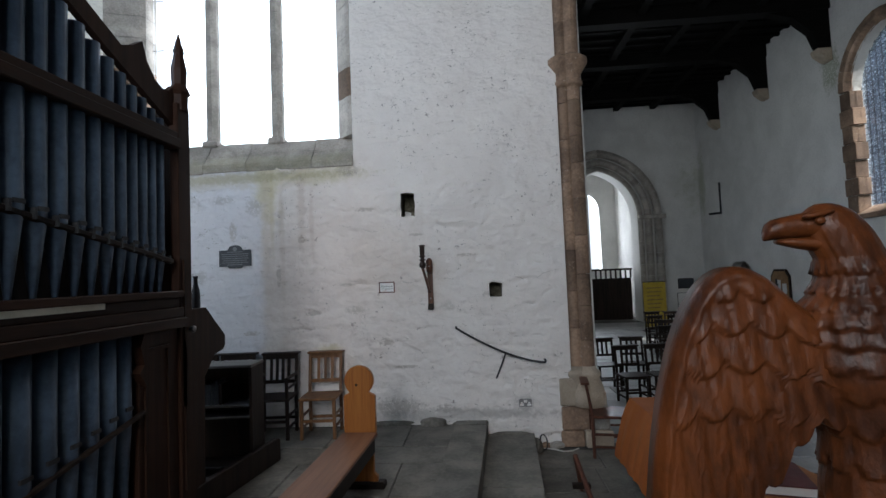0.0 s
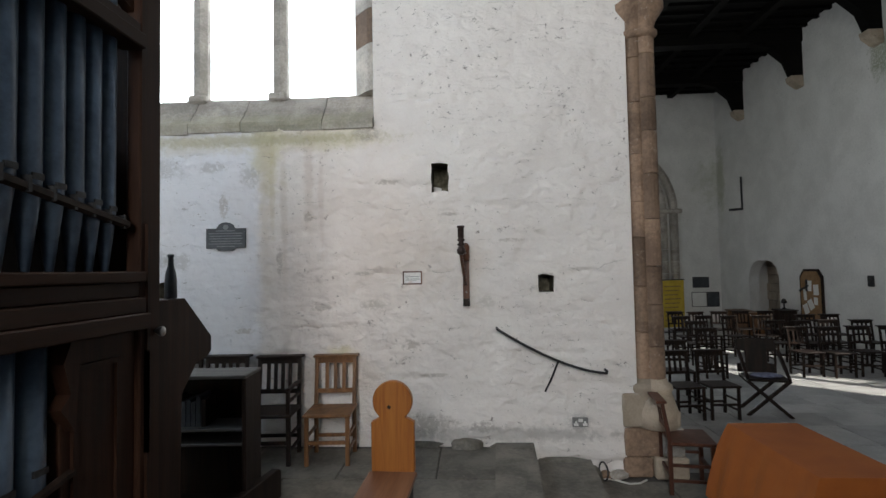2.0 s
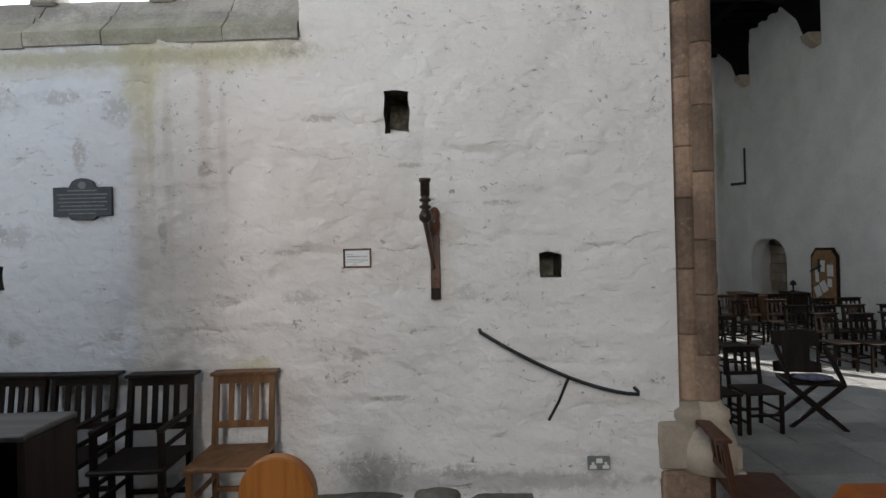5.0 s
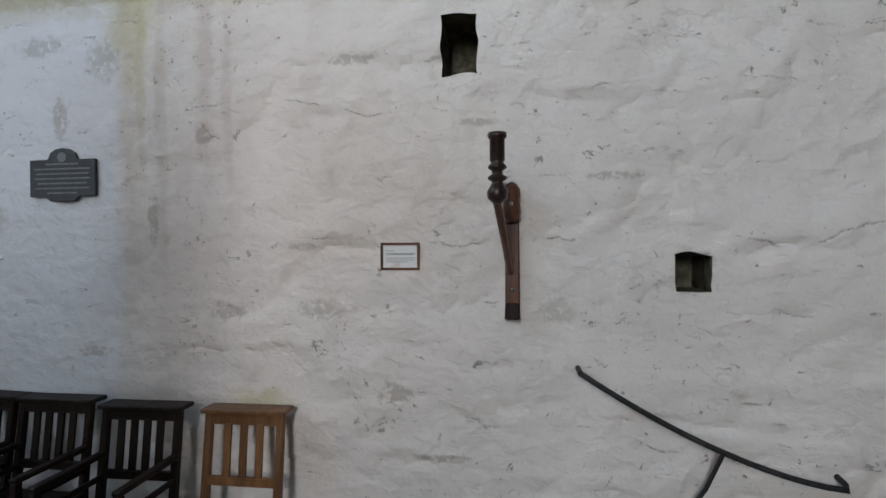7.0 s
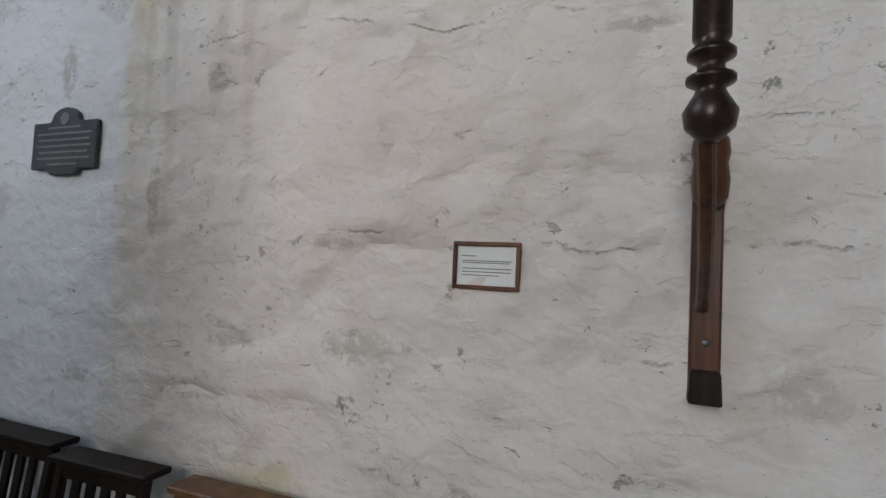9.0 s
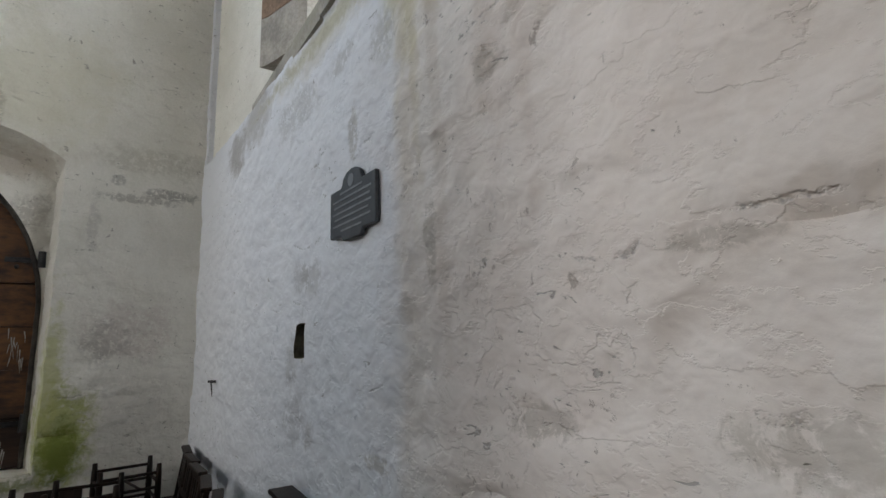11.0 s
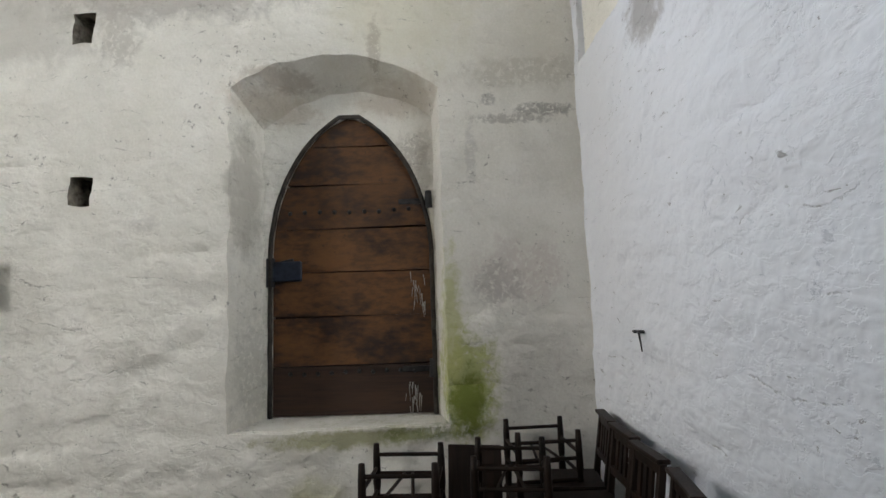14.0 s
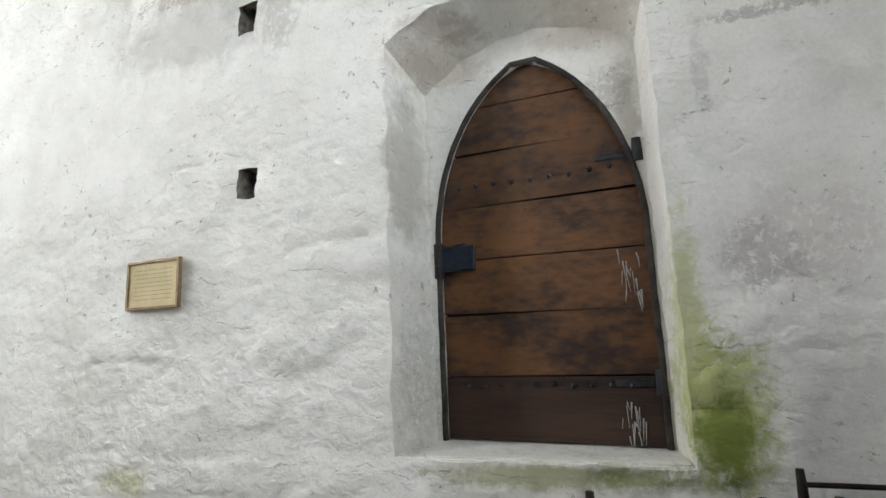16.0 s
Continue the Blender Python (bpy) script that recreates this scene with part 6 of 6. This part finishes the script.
nave_chair.matrix_basis = pose(*spots[0][:2], NAVE, 0, 0, spots[0][2])
for x, y, a in spots[1:]:
    copy_thing(nave_chair, pose(x, y, NAVE, 0, 0, a))

xch = thing("folding_armchair", (3.9, 11.75, NAVE), -14, "dark carved folding armchair with crossed legs and folded cloth", "armchair")
for y in (-0.2, 0.2):
    for s in (-1, 1):
        bm = bmesh.new()
        box(bm, -0.022, 0.022, -0.02, 0.02, -0.36, 0.36, 0.004, Matrix.Translation((0, y + 0.025 * s, 0.24)) @ pose(0, 0, 0, 0, s * 47, 0))
        part("cross_leg", bm, wood_chair, xch)
part("stretcher", rod(bmesh.new(), (0, -0.2, 0.24), (0, 0.2, 0.24), 0.016), wood_chair, xch)
part("seat", nbox(-0.27, 0.27, -0.22, 0.24, 0.47, 0.5, 0.008), wood_chair, xch)
part("back", slab(bmesh.new(), [(-0.25, 0.5), (-0.25, 0.62), (-0.14, 0.64), (-0.14, 0.8), (-0.25, 0.82), (-0.25, 0.98), (0, 1.0), (0.25, 0.98), (0.25, 0.82), (0.14, 0.8), (0.14, 0.64), (0.25, 0.62), (0.25, 0.5)], 0.03, pose(0, 0.26, 0, -8), 0.004), wood_chair, xch)
for s in (-1, 1):
    part("arm", slab(bmesh.new(), [(-0.22, 0.5), (-0.18, 0.5), (0.24, 0.78), (0.24, 0.84), (0.16, 0.8)], 0.04, Matrix.Translation((s * 0.25, 0, 0)) @ TO_X, 0.004), wood_chair, xch)
fold = bmesh.new()
bmesh.ops.create_icosphere(fold, subdivisions=3, radius=1.0)
for v in fold.verts:
    v.co *= 1 + 0.2 * noise.noise(v.co * 3)
bmesh.ops.transform(fold, matrix=Matrix.Diagonal((0.2, 0.14, 0.03, 1)), verts=fold.verts[:])
fc = tagged(link("folded_cloth", fold, surface("blue_grey_cloth", (0.08, 0.09, 0.16), (0.2, 0.21, 0.3), 0.85, scale=14, fine=80), smooth=True), "blue-grey cloth lying folded on a seat", "cloth")
fc.matrix_basis = pose(3.92, 11.72, 0.525)

board = thing("noticeboard", (8.94, 18.48, 0.5), 90, "wooden-framed cork noticeboard with pinned white papers", "noticeboard")
out = [(-0.45, 0), (0.45, 0), (0.45, 1.2), (0.28, 1.4), (-0.28, 1.4), (-0.45, 1.2)]
part("frame", slab(bmesh.new(), out, 0.05, None, 0.004), wood_dark, board)
part("cork", slab(bmesh.new(), [(x * 0.88, 0.06 + z * 0.915) for x, z in out], 0.03, pose(0, 0.02, 0)), cork, board)
for x, z, w, h, a in ((-0.22, 0.85, 0.2, 0.28, 2), (0.05, 0.95, 0.2, 0.28, -3), (0.22, 0.7, 0.12, 0.3, 4), (0.0, 0.45, 0.2, 0.27, 30), (0.2, 0.32, 0.2, 0.27, 24), (-0.2, 0.55, 0.15, 0.2, -2)):
    part("paper", box(bmesh.new(), -w / 2, w / 2, 0.037, 0.039, -h / 2, h / 2, 0, pose(x, 0, z, 0, a, 0)), paper, board)
part("upright", nbox(0.1, 0.15, 0.037, 0.07, 0.8, 1.12, 0.004), iron, board, "black iron bracket")
part("arm", box(bmesh.new(), -0.2, 0.2, 0.04, 0.075, -0.02, 0.02, 0.004, pose(0.24, 0, 0.88, 0, 22, 0)), iron, board)
board.matrix_basis = pose(8.965, 18.48, 0.5, 0, 0, -90) @ pose(0, 0, 0, 0, 0, 180)
nd_ = tagged(new("door_2"), "small round-headed dark door standing open in the nave wall", "door", kind="structure")
leaf = [(-0.21, 0.0), (0.23, 0.0), (0.23, 1.72), (0.1, 1.95), (-0.02, 2.02), (-0.21, 1.85)]
part("leaf", slab(bmesh.new(), leaf, 0.05, Matrix.Translation((9.3, 20.18, 0)) @ pose(0, 0, 0, 0, 0, 90), 0.006), wood_dark, nd_)
turret = bpy.data.objects["wall_stair_turret"]
# sides and top added to stop sky light leaking in behind the door
box_sides = nbox(9.33, 10.0, 19.3, 19.5, -0.2, 2.6)
box(box_sides, 9.33, 10.0, 22.0, 22.2, -0.2, 2.6)
box(box_sides, 9.33, 10.0, 19.3, 22.2, 2.6, 2.75)
tagged(link("wall_stair_light_block", box_sides, plaster_plain), "added walls and top that keep sky light out behind the small door", "wall", kind="structure")
for k in range(9):
    y = 19.5 + rs.uniform(-0.2, 0.0)
    while y < 21.98:
        w = rs.uniform(0.35, 0.7)
        y0, y1 = max(19.51, y), min(21.99, y + w)
        if y1 - y0 > 0.08:
            part("stone_block", nbox(9.79, 9.9, y0 + 0.008, y1 - 0.008, 0.02 + k * 0.28, 0.288 + k * 0.28, 0.012), stone_buff, turret)
        y += w

chest = thing("chest", (8.1, 20.2, NAVE), 84, "long plain pale wooden chest by the nave wall", "chest")
part("body", nbox(-0.75, 0.75, -0.25, 0.25, 0, 0.6, 0.008), wood_light, chest)
part("lid", nbox(-0.78, 0.78, -0.28, 0.28, 0.6, 0.65, 0.008), wood_light, chest)
cab = thing("cabinet", (8.6, 19.1, NAVE), 90, "low dark cabinet beside the noticeboard", "cabinet")
part("body", nbox(-0.25, 0.25, -0.2, 0.2, 0, 0.75, 0.006), wood_dark, cab)
part("top", nbox(-0.27, 0.27, -0.22, 0.22, 0.75, 0.78, 0.006), wood_dark, cab)
lamp_ = tagged(link("table_ornament", turned(bmesh.new(), [(0.07, 0), (0.07, 0.02), (0.02, 0.05), (0.02, 0.16), (0.08, 0.18), (0.05, 0.27), (0.005, 0.3)], 14), iron, smooth=True), "dark ornament standing on the low cabinet", "ornament")
lamp_.matrix_basis = pose(8.6, 19.1, 0.78)
arm_ = thing("wall_sconce", (9.0, 21.75, 4.0), 0, "thin black iron light bracket high on the nave wall", "wall light")
part("upright", rod(bmesh.new(), (-0.03, 0, -0.1), (-0.03, 0, 1.0), 0.03), iron, arm_)
part("arm", rod(bmesh.new(), (0, 0, -0.08), (-0.3, 0.3, -0.08), 0.04), iron, arm_)
sw = tagged(link("switch_box", nbox(8.95, 9.0, 16.4, 16.55, 1.5, 1.75, 0.006), iron), "small dark box on the nave wall", "box")
banner = thing("banner", (6.1, 20.5, NAVE), 18, "tall yellow fabric banner with faint printed lines", "banner")
part("cloth", nbox(-0.42, 0.42, -0.01, 0.01, 0.15, 1.6), yellow, banner)
part("pole", rod(bmesh.new(), (-0.45, 0, 1.62), (0.45, 0, 1.62), 0.015), iron, banner)
part("foot", nbox(-0.4, 0.4, -0.15, 0.15, 0, 0.03), iron, banner)
for s in (-0.4, 0.4):
    part("upright", rod(bmesh.new(), (s, 0.02, 0.03), (s, 0.02, 1.62), 0.012), iron, banner)
for k in range(9):
    part("text_line", nbox(-0.3, 0.3 - 0.06 * (k % 3), -0.014, -0.0095, 1.4 - k * 0.13, 1.43 - k * 0.13), brass_frame, banner)
for x0, x1, z0, z1, mt, nm, lb in ((8.0, 8.55, 1.25, 1.6, slate, "memorial_tablet", "dark memorial tablet on the end wall"), (7.95, 8.45, 0.55, 1.05, paper, "notice", "pale notice on the end wall"), (8.5, 8.9, 0.55, 1.05, slate, "memorial_tablet", "dark memorial tablet on the end wall")):
    tb = thing(nm, ((x0 + x1) / 2, 23.45, z0), 0, lb, "plaque")
    part("panel", nbox(-(x1 - x0) / 2, (x1 - x0) / 2, -0.03, 0, 0, z1 - z0, 0.005), mt, tb)
    part("border", nbox(-(x1 - x0) / 2 - 0.02, (x1 - x0) / 2 + 0.02, -0.015, 0, -0.02, z1 - z0 + 0.02, 0.004), wood_dark, tb)

tower = tagged(new("tower_arch"), "moulded stone arch in the end wall", "arch", kind="structure")
for rr, yy, w in ((1.45, 23.42, 0.16), (1.74, 23.38, 0.23), (2.12, 23.4, 0.26)):
    prev = None
    for px, pz in arch_points(rr + 0.1, 4.1, 1.95 + (rr - 1.45) * 0.9, 12):
        p = Vector((5.15 + px, yy, pz))
        if prev is not None:
            part("voussoir", rod(bmesh.new(), prev, prev + (p - prev) * 0.985, w * 0.62, seg=8), stone_grey, tower)
        prev = p
    for s in (-1, 1):
        for k in range(9):
            part("jamb_stone", rod(bmesh.new(), (5.15 + s * (rr + 0.1), yy, 0.02 + k * 0.44), (5.15 + s * (rr + 0.1), yy, 0.45 + k * 0.44), w * 0.62, seg=8), stone_grey, tower)
for s in (-1, 1):
    part("impost", nbox(5.15 + s * 1.97 - 0.5, 5.15 + s * 1.97 + 0.5, 23.2, 23.6, 3.98, 4.14, 0.03), stone_grey, tower)
screen = thing("wooden_screen", (5.15, 24.6, NAVE), 0, "dark wooden screen with pierced upper bays under the tower", "screen")
part("panel", nbox(-1.4, 1.4, -0.04, 0.04, 0, 1.7), wood_dark, screen)
part("top_rail", nbox(-1.45, 1.45, -0.05, 0.05, 2.02, 2.1), wood_dark, screen)
for k in range(15):
    part("baluster", nbox(-1.4 + k * 0.2 - 0.03, -1.4 + k * 0.2 + 0.03, -0.03, 0.03, 1.7, 2.02), wood_dark, screen)
def nave_window(name, yc):
    nwin = tagged(new(name), "tall leaded nave window in a stone surround", "window", kind="structure")
    for s in (-1, 1):
        for k in range(7):
            part("jamb_stone", nbox(8.96, 9.25, yc + s * 1.12 - 0.16 - 0.05 * (k % 2), yc + s * 1.12 + 0.16 + 0.05 * (k % 2), 3.15 + k * 0.4, 3.54 + k * 0.4, 0.012), stone_pink, nwin)
    prev = None
    for px, pz in arch_points(1.12, 5.95, 1.3, 8):
        p = Vector((9.02, yc + px, pz))
        if prev is not None:
            part("voussoir", rod(bmesh.new(), prev, prev + (p - prev) * 0.985, 0.16, seg=6), stone_pink, nwin)
        prev = p
    part("sill", slab(bmesh.new(), [(8.9, 3.0), (8.9, 3.1), (9.3, 3.3), (9.6, 3.3), (9.6, 3.0)], 2.3, pose(0, yc, 0), 0.01), stone_pink, nwin)
    part("mullion", nbox(9.17, 9.35, yc - 0.07, yc + 0.07, 3.3, 7.0, 0.02), stone_pink, nwin)
    net = bmesh.new()
    for k in range(24):
        rod(net, (9.24, yc - 0.98, 3.4 + k * 0.15), (9.24, yc + 0.98, 3.4 + k * 0.15), 0.007, seg=5)
    for k in range(13):
        rod(net, (9.24, yc - 0.98 + k * 0.163, 3.3), (9.24, yc - 0.98 + k * 0.163, 7.1), 0.007, seg=5)
    part("lead_net", net, lead, nwin)
    glazing = slab(bmesh.new(), [(-1.0, 3.3), (1.0, 3.3)] + [(px * 0.9, pz - 0.1) for px, pz in arch_points(1.12, 5.95, 1.3, 8)][::-1], 0.006, pose(9.26, yc, 0, 0, 0, 90))
    pane = part("pane", glazing, nave_glass, nwin)
    pane.visible_shadow = False


nave_window("window_3", 14.35)
nave_window("window_4", 10.6)

# ---- paving, last ----
paving(chancel_floor, lambda y: (-5.6 if y > 6.4 else -1.4, step_x(y) - 0.31), 3.2, 9.33, CH, (0.5, 1.0))
floor_rest = bmesh.new()
paving(floor, lambda y: (1.2 + max(0, 9.4 - y) * 2 if y < 9.45 else 1.85, 8.98), 6.2, 23.4, NAVE, (0.55, 1.05), 260, floor_rest, stone_nave)
tagged(link("slab_field", floor_rest, stone_nave, floor), kind="stuff")
paving(bpy.data.objects["floor_landing"], lambda y: (step_x(y) + 0.55, step_x(y) + 2.6), 4.0, 9.24, LAND, (0.5, 0.95))
